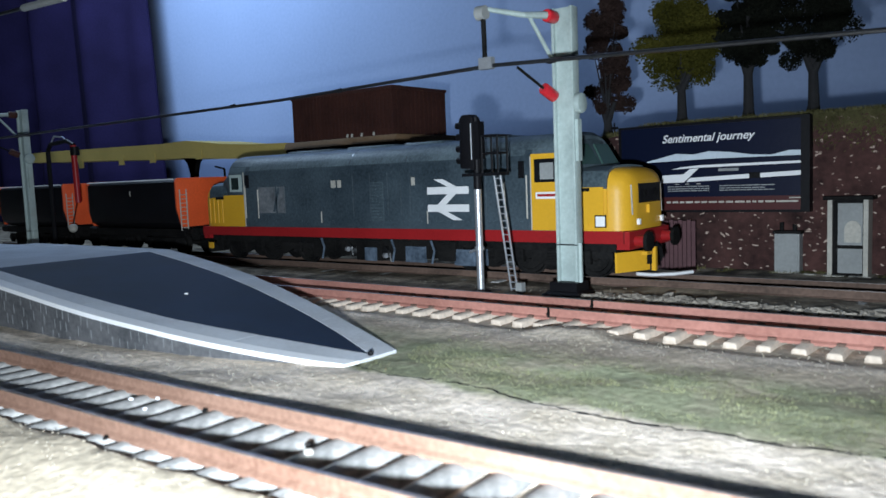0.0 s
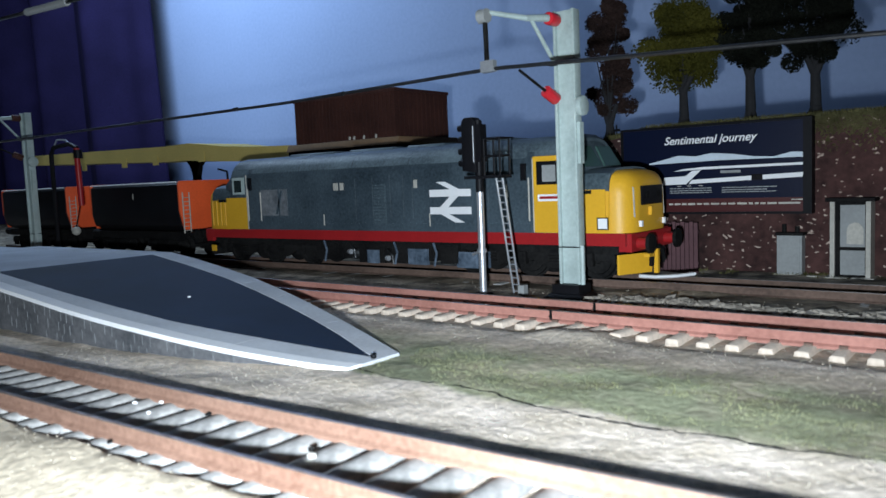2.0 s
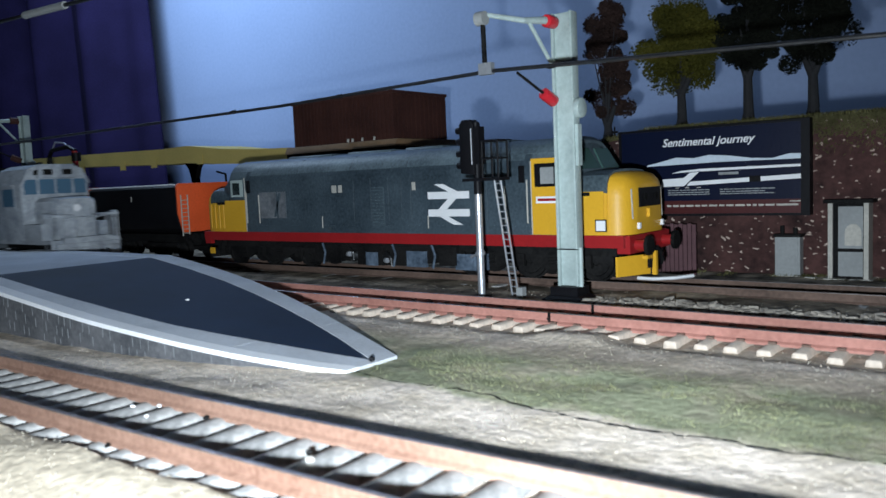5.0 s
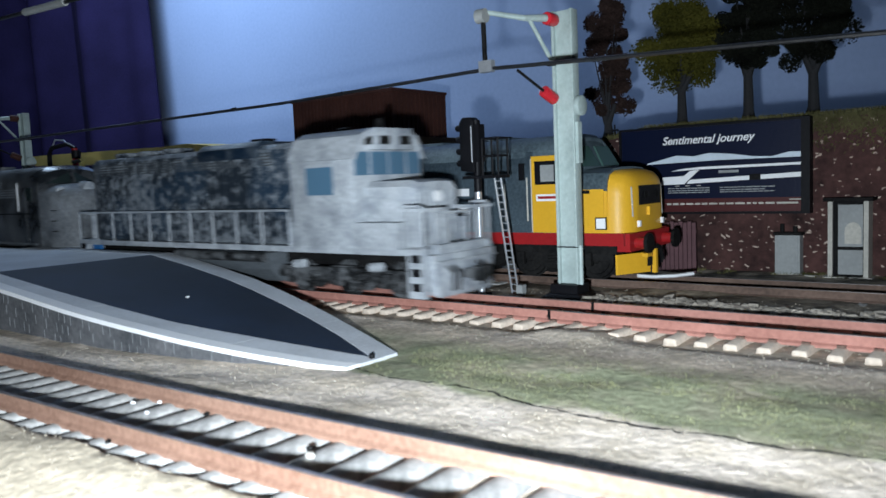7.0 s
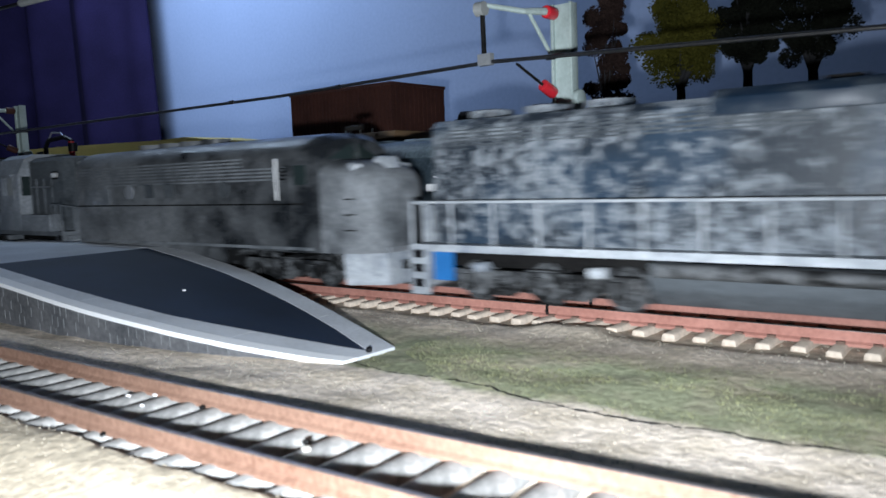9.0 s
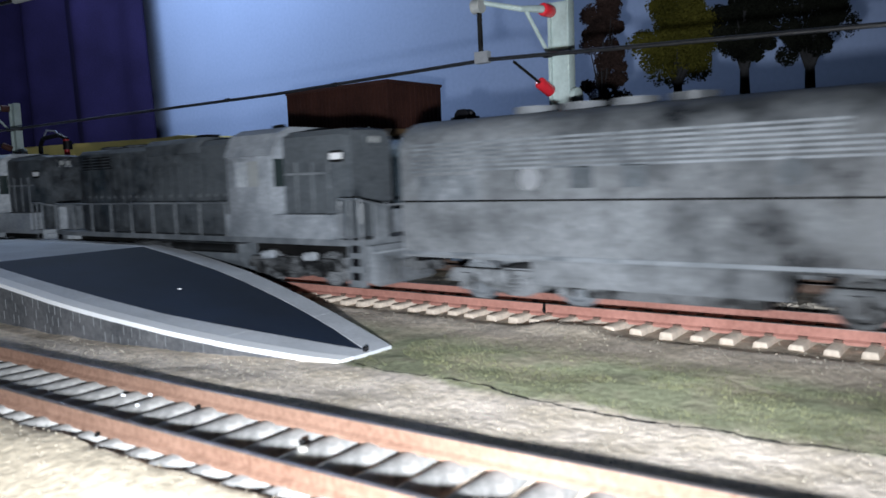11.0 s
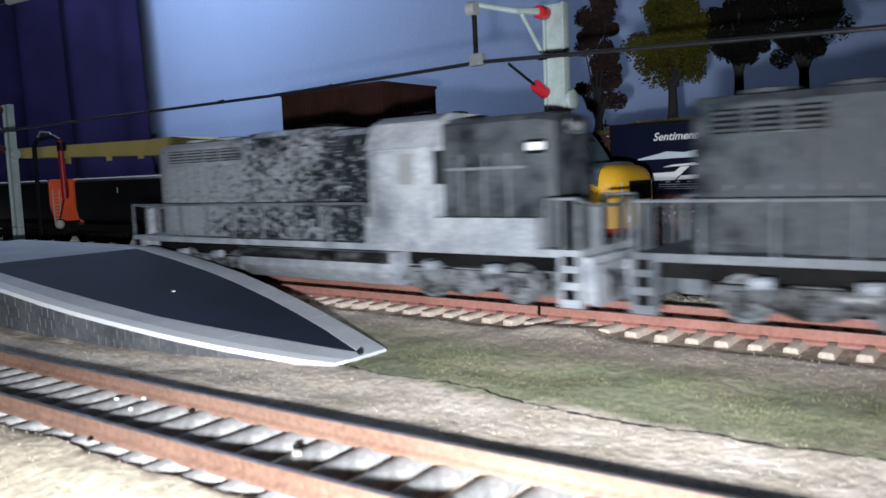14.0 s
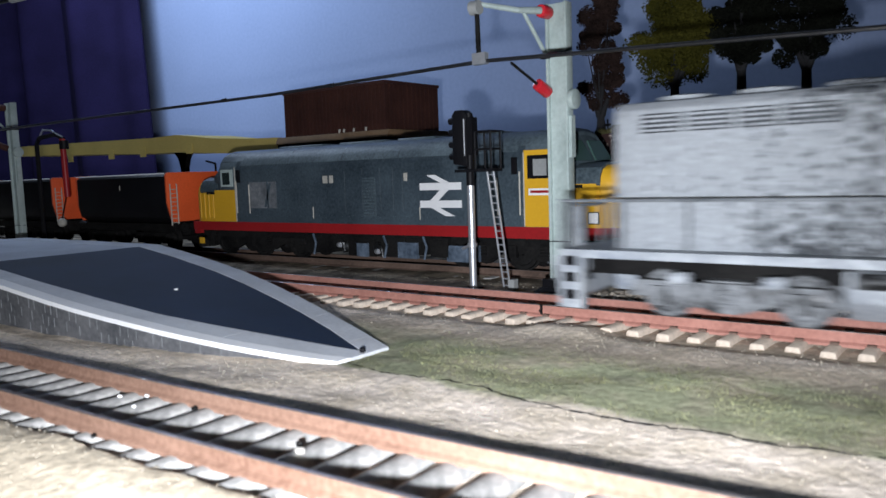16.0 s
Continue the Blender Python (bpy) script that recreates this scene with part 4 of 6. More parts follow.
def build_wires():
    t = thing("overhead_wire", "thin dark contact wire above the middle track", "wire")
    pts = [(-600, -58, 69.5), (-275, -59.5, 69), (-1, -60, 67.9), (95, -60, 69.3), (200, -60, 64.6), (420, -58, 57)]
    part("wire", tube(new_bm(), pts, 0.6, 8), M["wire"], t)
    for x, y, z in ((-30, -60.4, 68.1), (30, -60.7, 68.2)):
        part("clip", rod(new_bm(), (x, y, z), (x + 2.2, y, z + 0.02), 0.8), M["wire"], t)
    t = thing("overhead_wire", "blurred grey contact wire above the near track", "wire")
    part("wire", tube(new_bm(), [(-1702, -120, 181), (-91, -120, 104.9), (-34, -120, 102.2), (1102, -120, 49)], 0.7, 8), M["wire"], t)
    part("splice", rod(new_bm(), (-68, -120, 103.8), (-38, -120, 102.4), 1.3, 10), M["cabinet"], t, "pale grey splice")


def build_signal():
    t = thing("colour_light_signal", "black colour light signal on a silver post with ladder", "signal", (74.2, -40.5, -3.6))
    part("base", B(-2.6, 2.6, -2.2, 2.2, 0, 1.6), M["black"], t, bevel=0.3)
    part("post", rod(new_bm(), (0, 0, 1.6), (0, 0, 40), 1.25, 12), M["steel"], t, "bright silver post")
    part("post_collar", rod(new_bm(), (0, 0, 15.4), (0, 0, 16.6), 1.7, 12), M["steel"], t)
    part("bracket", rod(new_bm(), (0, 0, 16), (-5.5, 2, 14.4), 0.45), M["steel"], t)
    part("upper_post", rod(new_bm(), (0, 0, 36), (0, 0, 60), 1.35, 12), M["black"], t)
    head = new_bm()
    prism_y(head, [(-5.4, 43.2), (0.5, 42.4), (0.5, 59.6), (-0.9, 61.0), (-4.2, 61.0), (-5.4, 59.4)], -2.3, 2.2)
    hd = part("signal_head", head, M["black"], t, "black signal head", bevel=0.4)
    for z in (46.0, 50.0, 54.0, 57.8):
        hood = rod(new_bm(), (-5.5, 0, z), (-7.9, 0, z - 0.2), 1.3, 10, 1.1)
        part("lamp_hood", hood, M["black"], hd)
    part("back_box", B(0.5, 2.3, -1.7, 1.7, 46, 58.5), M["black"], t, bevel=0.3)
    part("handle", rod(new_bm(), (-0.4, -2.2, 46), (-0.4, -2.2, 58), 0.25), M["steel"], t)
    part("platform", B(-4.2, 11.0, -3.0, 3.0, 40.4, 41.4), M["black"], t, "black lattice platform", bevel=0.15)
    for x, y in ((4.2, -2.8), (10.4, -2.8), (10.4, 2.8), (4.2, 2.8)):
        part("guard_post", rod(new_bm(), (x, y, 41.4), (x, y, 53.5), 0.36, 6), M["black"], t)
    for z in (47.8, 53.5):
        part("guard_rail", tube(new_bm(), [(4.2, 2.8, z), (10.4, 2.8, z), (10.4, -2.8, z), (4.2, -2.8, z), (4.2, 2.8, z)], 0.36, 6), M["black"], t)
    part("ladder_rail", rod(new_bm(), (7.9, -1.6, 40.6), (7.8, 7, 0.6), 0.34, 6), M["steel"], t, "pale ladder rail")
    part("ladder_rail", rod(new_bm(), (10.4, -1.6, 40.6), (10.3, 7, 0.6), 0.34, 6), M["steel"], t, "pale ladder rail")
    for i in range(17):
        k = (i + 0.5) / 17
        y, z = -1.6 + 8.6 * k, 40.6 - 40 * k
        part("rung", rod(new_bm(), (7.9 - 0.1 * k, y, z), (10.4 - 0.1 * k, y, z), 0.22, 5), M["steel"], t)
    part("junction_box", B(11, 13.4, 4.5, 7, 0, 4.2), M["cabinet"], t, "small grey junction box", bevel=0.3)


# ---- water tank, canopy, water crane ----
def build_tank():
    t = thing("water_tank", "rusty brown ribbed water tank on a timber base", "water tank", (-131, 60, GROUND))
    w, d, z0, z1 = 79, 45, 64.5, 90
    part("body", B(0, w, 0, d, z0, z1), M["tank"], t)
    for i in range(28):
        x = w * i / 27
        part("rib", B(x - 0.35, x + 0.35, -0.5, 0.02, z0, z1 - 1), M["tank"], t)
    for i in range(13):
        y = d * i / 12
        part("rib", B(w - 0.02, w + 0.5, y - 0.35, y + 0.35, z0, z1 - 1), M["tank"], t)
    rim = new_bm()
    for dd in ((-1, w + 1, -1, 0.4, z1 - 1, z1 + 0.6), (-1, w + 1, d - 0.4, d + 1, z1 - 1, z1 + 0.6), (-1, 0.4, 0.4, d - 0.4, z1 - 1, z1 + 0.6), (w - 0.4, w + 1, 0.4, d - 0.4, z1 - 1, z1 + 0.6)):
        box(rim, *dd)
    part("rim", rim, M["tank"], t)
    part("base_deck", prism_x(new_bm(), [(-5, 60.5), (d + 5, 60.5), (d + 3, 64.5), (-3, 64.5)], -5, w + 5), M["tankbase"], t, "weathered brown timber base", bevel=0.3)
    part("base_moulding", B(-4, w + 4, -4, d + 4, 57, 60.5), M["dark"], t)
    part("tower", B(2, w - 2, 2, d - 2, 0, 57), M["wall"], t, "dark brick support tower")
    for x in (48, 51.5, 59, 68):
        part("spout", rod(new_bm(), (x, -4, 64.6), (x + 0.4, -4, 66.4), 0.6), M["cream"], t, "small pale pipe stub")


def build_canopy():
    t = thing("platform_canopy", "ochre gull-wing platform canopy on dark posts", "canopy", (-250, 66, GROUND))
    prof_top = [(-250, 76.0, 8), (-180, 75.2, 9), (-30, 72.4, 11), (0, 73.0, 12), (40, 68.6, 10), (74, 66.4, 9), (106, 65.4, 7)]
    bm = new_bm()
    loft(bm, [[(x, -2, z - th), (x, 46, z - th), (x, 46, z), (x, -2, z)] for x, z, th in prof_top])
    part("roof", bm, M["canopy"], t)
    for x in (-150, -88, -45, 12):
        part("fascia_block", B(x, x + 7, -2.6, -1.8, 59.5, 66), M["canopy"], t)
    for x in (15, -75, -165):
        p = new_bm()
        prism_y(p, [(-2.4, 0), (2.4, 0), (2.4, 50), (5, 57), (10, 62), (-10, 62), (-5, 57), (-2.4, 50)], 2, 6)
        part("post", p, M["dark"], t, "dark flared post")
    br = tube(new_bm(), [(22, 3, 44), (36, 3, 44), (36, 3, 52), (26, 3, 54)], 0.7)
    part("bracket", br, M["dark"], t)
    part("platform_block", B(-260, 110, -3, 48, 0, 10), M["pbrick"], t)


def build_crane():
    t = thing("water_crane", "black and red lineside water crane with a bent arm", "water crane", (-262, -25, GROUND))
    part("column", rod(new_bm(), (0, 0, 0), (0, 0, 66), 1.4, 10), M["black"], t)
    part("base", rod(new_bm(), (0, 0, 0), (0, 0, 4), 3, 10), M["black"], t)
    part("arm", tube(new_bm(), [(0, 0, 66), (4, 0, 70), (24, 0, 71), (33, 0, 68)], 1.3, 8), M["black"], t)
    part("drop_pipe", rod(new_bm(), (32, 0, 68), (33, 0, 34), 1.7, 12), M["stripe"], t, "red drop pipe")
    part("collar", rod(new_bm(), (33.4, 0, 62), (33.6, 0, 67), 2.6, 12), M["black"], t)
    part("top_rail", tube(new_bm(), [(4, 0, 70), (9, 0, 74.5), (20, 0, 73.5), (24, 0, 71)], 0.5, 6), M["steel"], t)
    part("ball_weight", bmesh_ball((28, -2, 19), 2.7), M["cream"], t, "pale round ball weight")
    part("chain", rod(new_bm(), (33, -1, 34), (28, -2, 21), 0.3), M["black"], t)


def bmesh_ball(c, r):
    bm = new_bm()
    bmesh.ops.create_icosphere(bm, subdivisions=2, radius=r, matrix=Matrix.Translation(c))
    return bm


# ---- rolling stock ----
def wheel(bm, x, y, z, r, w):
    """A flanged wheel whose axle runs along y; w < 0 puts the tread outside on the other side."""
    s = 1 if w > 0 else -1
    loft(bm, [[(x + q * math.cos(2 * math.pi * i / 20), y + o * s, z + q * math.sin(2 * math.pi * i / 20)) for i in range(20)] for q, o in ((r * 1.09, 0), (r * 1.09, 0.5), (r, 0.7), (r * 0.98, 2.2), (r * 0.8, 2.2), (r * 0.74, 1.7), (r * 0.28, 1.7), (r * 0.22, 2.6))])
    return bm


def bogie(parent, x, axles, r, half, mats, name="bogie", boxes=True):
    frame_mat, wheel_mat = mats
    b = part(name, new_bm_frame(axles, r, half), frame_mat, parent, "", bevel=0.25, at=(x, 0, 0))
    for a in axles:
        for s in (-1, 1):
            part("wheel", wheel(new_bm(), a, s * 6.9, r, r, s), wheel_mat, b)
        part("axle", rod(new_bm(), (a, -7, r), (a, 7, r), 1.0), M["dark"], b)
        if boxes:
            for s in (-1, 1):
                y0 = s * half
                part("axle_box", B(a - 2.0, a + 2.0, min(y0, y0 + s * 1.6), max(y0, y0 + s * 1.6), r - 2.2, r + 2.4), frame_mat, b, bevel=0.4)
    for a, c in zip(axles, axles[1:]):
        m = (a + c) / 2
        for s in (-1, 1):
            sp = new_bm()
            for k in range(4):
                rod(sp, (m - 2, s * (half + 0.6), r - 1.5 + k * 1.1), (m + 2, s * (half + 0.6), r - 1.2 + k * 1.1), 0.45, 6)
            part("spring", sp, frame_mat, b)
    return b


def new_bm_frame(axles, r, half):
    bm = new_bm()
    a, c = axles[0] - r * 1.3, axles[-1] + r * 1.3
    for s in (-1, 1):
        prof = [(a, r + 1.4), (a + 2, r + 3.6), (c - 2, r + 3.6), (c, r + 1.4), (c, r - 0.5)]
        for p, q in list(zip(axles, axles[1:]))[::-1]:
            m = (p + q) / 2
            prof += [(q - 3, r - 0.2), (m + 3, r - 3.4), (m - 3, r - 3.4), (p + 3, r - 0.2)]
        prof += [(a, r - 0.5)]
        y0, y1 = s * (half - 1.4), s * half
        prism_y(bm, prof, min(y0, y1), max(y0, y1))
    box(bm, (a + c) / 2 - 5, (a + c) / 2 + 5, -half + 1.4, half - 1.4, r + 0.5, r + 4)
    return bm


def roof_section(half, z0, zs, top, shoulder=0.62):
    """A closed body section: straight sides from z0 to zs, then a round roof up to top."""
    side = [(half, z0), (half, zs)]
    n = 8
    curve = [(half * math.cos(i * math.pi / 2 / n) ** shoulder if i < n else 0.0, zs + (top - zs) * math.sin(i * math.pi / 2 / n)) for i in range(1, n)]
    right = side + curve
    return right + [(0, top)] + [(-y, z) for y, z in right[::-1]]


def build_diesel():
    """The six-axle mixed-traffic diesel with two noses."""
    t = thing("diesel_locomotive", "grey British diesel with yellow ends and red solebar", "locomotive")
    body = new_bm()
    sec = roof_section(17.6, 16.6, 38.5, 51)
    loft(body, [[(x, y, z) for y, z in sec] for x in (-81, -40, 0, 40, 81)])
    part("body", body, M["railgrey"], t, "rail grey body side")
    # roof sheet, a little proud of the body
    rs = [(y, z) for y, z in roof_section(17.6, 16.6, 38.5, 51) if z > 43]
    rf = new_bm()
    loft(rf, [[(x, y * 1.0, z + 0.25) for y, z in rs] + [(x, y * 0.97, z - 1) for y, z in rs[::-1]] for x in (-78, 78)])
    part("roof", rf, M["roofgrey"], t, "dull grey roof", bevel=0.0)
    for x0, x1 in ((-60, -30), (-20, 6), (14, 34), (44, 66)):
        part("roof_panel", prism_x(new_bm(), [(-8, 50.2), (8, 50.2), (7, 51.7), (-7, 51.7)], x0, x1), M["roofgrey"], t, bevel=0.3)
    fan = new_bm()
    rod(fan, (55, 0, 51.5), (55, 0, 52.4), 6, 20)
    part("roof_fan", fan, M["dark"], t)
    for x in (-44, -10, 22):
        part("roof_seam", prism_x(new_bm(), [(y, z + 0.35) for y, z in rs] + [(y * 0.98, z - 0.5) for y, z in rs[::-1]], x - 0.25, x + 0.25), M["railgrey"], t)
    part("solebar", B(-116, 116, -17.9, 17.9, 12.6, 16.8), M["stripe"], t, "bright red solebar stripe", bevel=0.2)
    part("underframe", B(-112, 112, -15, 15, 9.5, 12.6), M["dark"], t)
    for s in (-1, 1):
        cab = new_bm()
        csec = roof_section(17.65, 16.8, 38.5, 51)
        small = [(y * 0.93, z if z < 40 else 40 + (z - 40) * 0.72) for y, z in csec]
        loft(cab, [[(s * x, y, z) for y, z in q] for x, q in ((81, csec), (93.5, csec), (95.4, [(y, 38.8 + (z - 38.8) * 0.86) if z > 38.8 else (y, z) for y, z in small]), (99.6, [(y * 0.97, min(z, 38.9)) for y, z in small]))])
        part("cab", cab, M["roofgrey"], t, "grey cab")
        # grey cab roof
        cr = [(y, z) for y, z in csec if z > 44]
        roof = new_bm()
        loft(roof, [[(s * x, y * k, z * 1 + 0.25 - dz) for y, z in cr] + [(s * x, y * 0.97 * k, z - 1 - dz) for y, z in cr[::-1]] for x, k, dz in ((77, 1, 0), (93.5, 1, 0), (95.6, 0.95, 1.4))])
        part("cab_roof", roof, M["roofgrey"], t, "grey cab roof")
        # nose
        nose = new_bm()
        def ring(x, wy, top):
            return [(s * x, y, z) for y, z in ((wy, 16.8), (wy, top - 7.5), (wy * 0.97, top - 4.2), (wy * 0.87, top - 1.7), (wy * 0.66, top - 0.4), (wy * 0.3, top), (0, top + 0.1), (-wy * 0.3, top), (-wy * 0.66, top - 0.4), (-wy * 0.87, top - 1.7), (-wy * 0.97, top - 4.2), (-wy, top - 7.5), (-wy, 16.8))]
        loft(nose, [ring(97, 17.2, 38.6), ring(108, 16.9, 38.2), ring(112, 16.4, 37.9), ring(114.6, 15.2, 37.2), ring(116.3, 13.2, 35.8), ring(117.3, 10.6, 34.2), ring(117.5, 9.0, 33.4)])
        part("nose", nose, M["yellow"], t, "rounded yellow nose")
        hood = new_bm()
        def cover(x, k):
            pts = [(17.05, 31.6), (16.6, 34.6), (15.0, 37.0), (11.3, 38.4), (5, 38.85), (0, 38.95)]
            pts = pts + [(-y, z) for y, z in pts[-2::-1]]
            return [(s * x, y * k, z) for y, z in pts] + [(s * x, y * k * 0.95, z - 1.2) for y, z in pts[::-1]]
        loft(hood, [cover(96, 1.02), cover(110, 1.005)])
        part("nose_top", hood, M["roofgrey"], t, "grey nose top")
        for y0 in (-14, 1):
            ws = loft(new_bm(), [[(s * x, y, z) for y in (y0 + d, y0 + 13 - d)] + [(s * (x - 0.6), y, z - 0.2) for y in (y0 + 13 - d, y0 + d)] for x, z, d in ((100.0, 39.6, 0), (95.9, 46.8, 1.3))])
            part("windscreen", ws, M["greenglass"], t, "green-tinted windscreen")
        part("headcode_panel", B(*sorted((s * 117.2, s * 118.0)), -8.7, 8.2, 25.8, 32.3), M["black"], t, "black headcode panel", bevel=0.3)
        for y in (-4.5, 4.5):
            part("marker_light", rod(new_bm(), (s * 117.9, y, 29.2), (s * 118.3, y, 29.2), 1.3, 12), M["dark"], t)
        part("lamp_bracket", B(*sorted((s * 117.4, s * 118.6)), -2.4, -0.6, 22.2, 25.0), M["yellow"], t, bevel=0.2)
        for y in (-10, 9):
            part("lamp_bracket", B(*sorted((s * 117, s * 118.4)), y, y + 1.2, 18.6, 20.6), M["white"], t)
        for y in (-12.5, 11.5):
            part("handrail", rod(new_bm(), (s * 117.0, y, 22), (s * 116.6, y, 32), 0.3, 6), M["cream"], t)
        part("bufferbeam", B(*sorted((s * 113, s * 117.6)), -16.4, 16.4, 10.6, 16.6), M["stripe"], t, "red buffer beam", bevel=0.4)
        for y in (-11.3, 11.3):
            bf = part("buffer", rod(new_bm(), (s * 117.6, y, 13.2), (s * 121.4, y, 13.2), 1.9, 14), M["stripe"], t)
            part("buffer_head", rod(new_bm(), (s * 121.4, y, 13.2), (s * 122.6, y, 13.2), 3.3, 18), M["dark"], bf, "dark steel buffer head")
        part("coupling", tube(new_bm(), [(s * 117, 0, 12), (s * 121, 0, 10.5), (s * 122, 0, 6.5)], 0.7), M["dark"], t)
        for y in (-6, -4, 5):
            part("brake_hose", tube(new_bm(), [(s * 117.6, y, 11.5), (s * 119.6, y, 10), (s * 119.4, y, 5)], 0.5), M["dark"], t)
        for y0, y1 in ((-15.5, -2.5), (2.5, 15.5)):
            o = s * (119.5 if y0 < 0 else 121)
            pl = loft(new_bm(), [[(s * 112.6 if abs(y) > 8 else s * 118.5, y, z) for z in (2.6, 9.4)] + [(s * 111.8 if abs(y) > 8 else s * 117.5, y, z) for z in (9.4, 2.6)] for y in (y0, y1)]) if s > 0 else B(*sorted((s * 114, s * 116)), y0, y1, 3.4, 8.0)
            if s > 0 or y0 < 0:
                part("snowplough", pl, M["yellow"] if s > 0 else M["dark"], t, "yellow miniature snowplough" if s > 0 else "")
        # cab side: window, door, handrails, markings, both sides
        for f in (-1, 1):
            y0 = f * 17.62
            def side(x0, x1, z0, z1, th=0.25):
                a, b = sorted((s * x0, s * x1))
                return B(a, b, min(y0, y0 + f * th), max(y0, y0 + f * th), z0, z1)
            part("cab_side_panel", side(81.2, 93.4, 16.9, 43.8, 0.12) if s > 0 else side(81.2, 97.5, 16.9, 32.2, 0.12), M["yellow"], t, "bright yellow cab side")
            if s > 0:
                part("cab_side_panel", side(93.5, 98.5, 16.9, 33.5, 0.12), M["yellow"], t, "bright yellow cab side")
            part("cab_window_frame", side(82.6, 92.0, 33.8, 42.0, 0.2), M["black"] if s > 0 else M["mast"], t)
            part("cab_window", side(85, 90.4, 34.8, 40.6, 0.32), M["cabinet"] if s > 0 else M["window"], t, "pale cab window blind" if s > 0 else "dark cab window")
            part("door_handrail", rod(new_bm(), (s * 79.6, f * 18.3, 21), (s * 79.6, f * 18.3, 36.5), 0.3, 6), M["cream"], t)
            part("door_handrail", rod(new_bm(), (s * 70.2, f * 18.3, 21), (s * 70.2, f * 18.3, 34.5), 0.3, 6), M["cream"], t)
            if s > 0:
                part("label_plate", side(83, 92.5, 28.0, 30.4, 0.3), M["white"], t, "white and red maker's label")
                part("label_bar", side(83.8, 91.5, 28.8, 29.7, 0.42), M["stripe"], t)
            part("number_bar", side(97.5, 104, 30.2, 31.4, 0.2), M["dark"], t)
            part("door_seam", side(80.9, 81.3, 17, 43, 0.3), M["cream"], t)
            for x in (99.6, 103.2, 106.6, 110):
                part("nose_rib", rod(new_bm(), (s * x, f * 17.15, 18.5), (s * x, f * 17.1, 30.5), 0.28, 6), M["yellow"], t)
            part("nose_hatch", side(101, 109, 19.4, 31.6, 0.12) if s > 0 else side(100, 100.5, 19, 31, 0.2), M["yellow"], t)
            if s > 0:
                part("data_panel", side(106.2, 109.6, 18.4, 21.8, 0.3), M["white"], t, "small white data panel")
                part("data_panel_frame", side(105.8, 110.0, 18.0, 22.2, 0.22), M["dark"], t)
            part("mirror", B(*sorted((s * 76.6, s * 78.6)), min(f * 18, f * 18.9), max(f * 18, f * 18.9), 35.5, 41.5), M["black"], t, bevel=0.2)
    # body side details
    for f in (-1, 1):
        y0 = f * 17.62
        def side(x0, x1, z0, z1, th=0.25):
            return B(x0, x1, min(y0, y0 + f * th), max(y0, y0 + f * th), z0, z1)
        part("side_window", side(-70.5, -51.5, 23.4, 35.6, 0.2), M["hoodpale"], t, "pale grey reflective side panel")
        part("window_bar", prism_y(new_bm(), [(-60, 24), (-58.6, 24), (-54.6, 35), (-56, 35)], min(y0, y0 + f * 0.4), max(y0, y0 + f * 0.4)), M["railgrey"], t)
        part("window_bar", side(-57.8, -56.9, 23.2, 35.8, 0.4), M["railgrey"], t)
        for x0, x1 in ((-20.6, -17.8), (-16.6, -14.4), (25.4, 27.2)):
            part("data_plate", side(x0, x1, 34.2, 37.4, 0.2), M["cream"], t, "small pale plate")
        for x in (-8, 2, 12, 19, 24, 61, 66.5):
            part("panel_rib", side(x, x + 0.5, 22, 40, 0.3), M["railgrey"], t)
        part("side_grille", side(3, 10, 20, 36, 0.2), M["roofgrey"], t, "darker side grille")
        for k in range(12):
            part("grille_slat", side(3.2, 9.8, 20.6 + 1.3 * k, 21.2 + 1.3 * k, 0.45), M["railgrey"], t)
        for x in (-27, 33.5):
            part("handrail", rod(new_bm(), (x, f * 18.2, 19), (x, f * 18.2, 24), 0.25, 5), M["cream"], t)
        part("lower_band", side(-80, 80, 16.9, 20, 0.1), M["railgrey"], t)
    # the double-arrow emblem, one on each side
    for f in (-1, 1):
        y0, y1 = sorted((f * 17.66, f * 17.98))
        x0, x1 = 33.6, 53.6
        for za in (30.4, 23.6):
            part("emblem_bar", B(x0, x1, y0, y1, za, za + 2.8), M["white"], t, "white emblem bar")
        part("emblem_arrow", prism_y(new_bm(), [(37, 36.2), (41.4, 36.2), (48.2, 33.15), (43.9, 33.15)], y0, y1), M["white"], t)
        part("emblem_arrow", prism_y(new_bm(), [(43.6, 30.45), (47.6, 30.45), (42.6, 26.35), (38.6, 26.35)], y0, y1), M["white"], t)
        part("emblem_arrow", prism_y(new_bm(), [(39.0, 23.65), (43.2, 23.65), (50.4, 20.4), (46.0, 20.4)], y0, y1), M["white"], t)
    # underframe tanks between the bogies
    for x0, x1, z0 in ((-36, -22, 3.6), (-19, -13, 4.5), (-9, 6, 3.0), (10, 23, 3.4), (26, 33, 4.6), (36, 43, 4.0)):
        part("underframe_tank", B(x0, x1, -15.6, 15.6, z0, 11.2), M["dark"], t, bevel=0.8)
    for x in (-11, 8, 24.5):
        part("air_cylinder", rod(new_bm(), (x, -16.2, 6.4), (x, 16.2, 6.4), 2.2, 12), M["truck"], t, bevel=0.3)
    for x in (-74, 74):
        bogie(t, x, (-27, 0, 27), 7.4, 14.6, (M["dark"], M["dark"]))
        for s in (-1, 1):
            part("step", B(x - 31, x - 28, min(s * 15, s * 17.4), max(s * 15, s * 17.4), 4.5, 12), M["dark"], t)
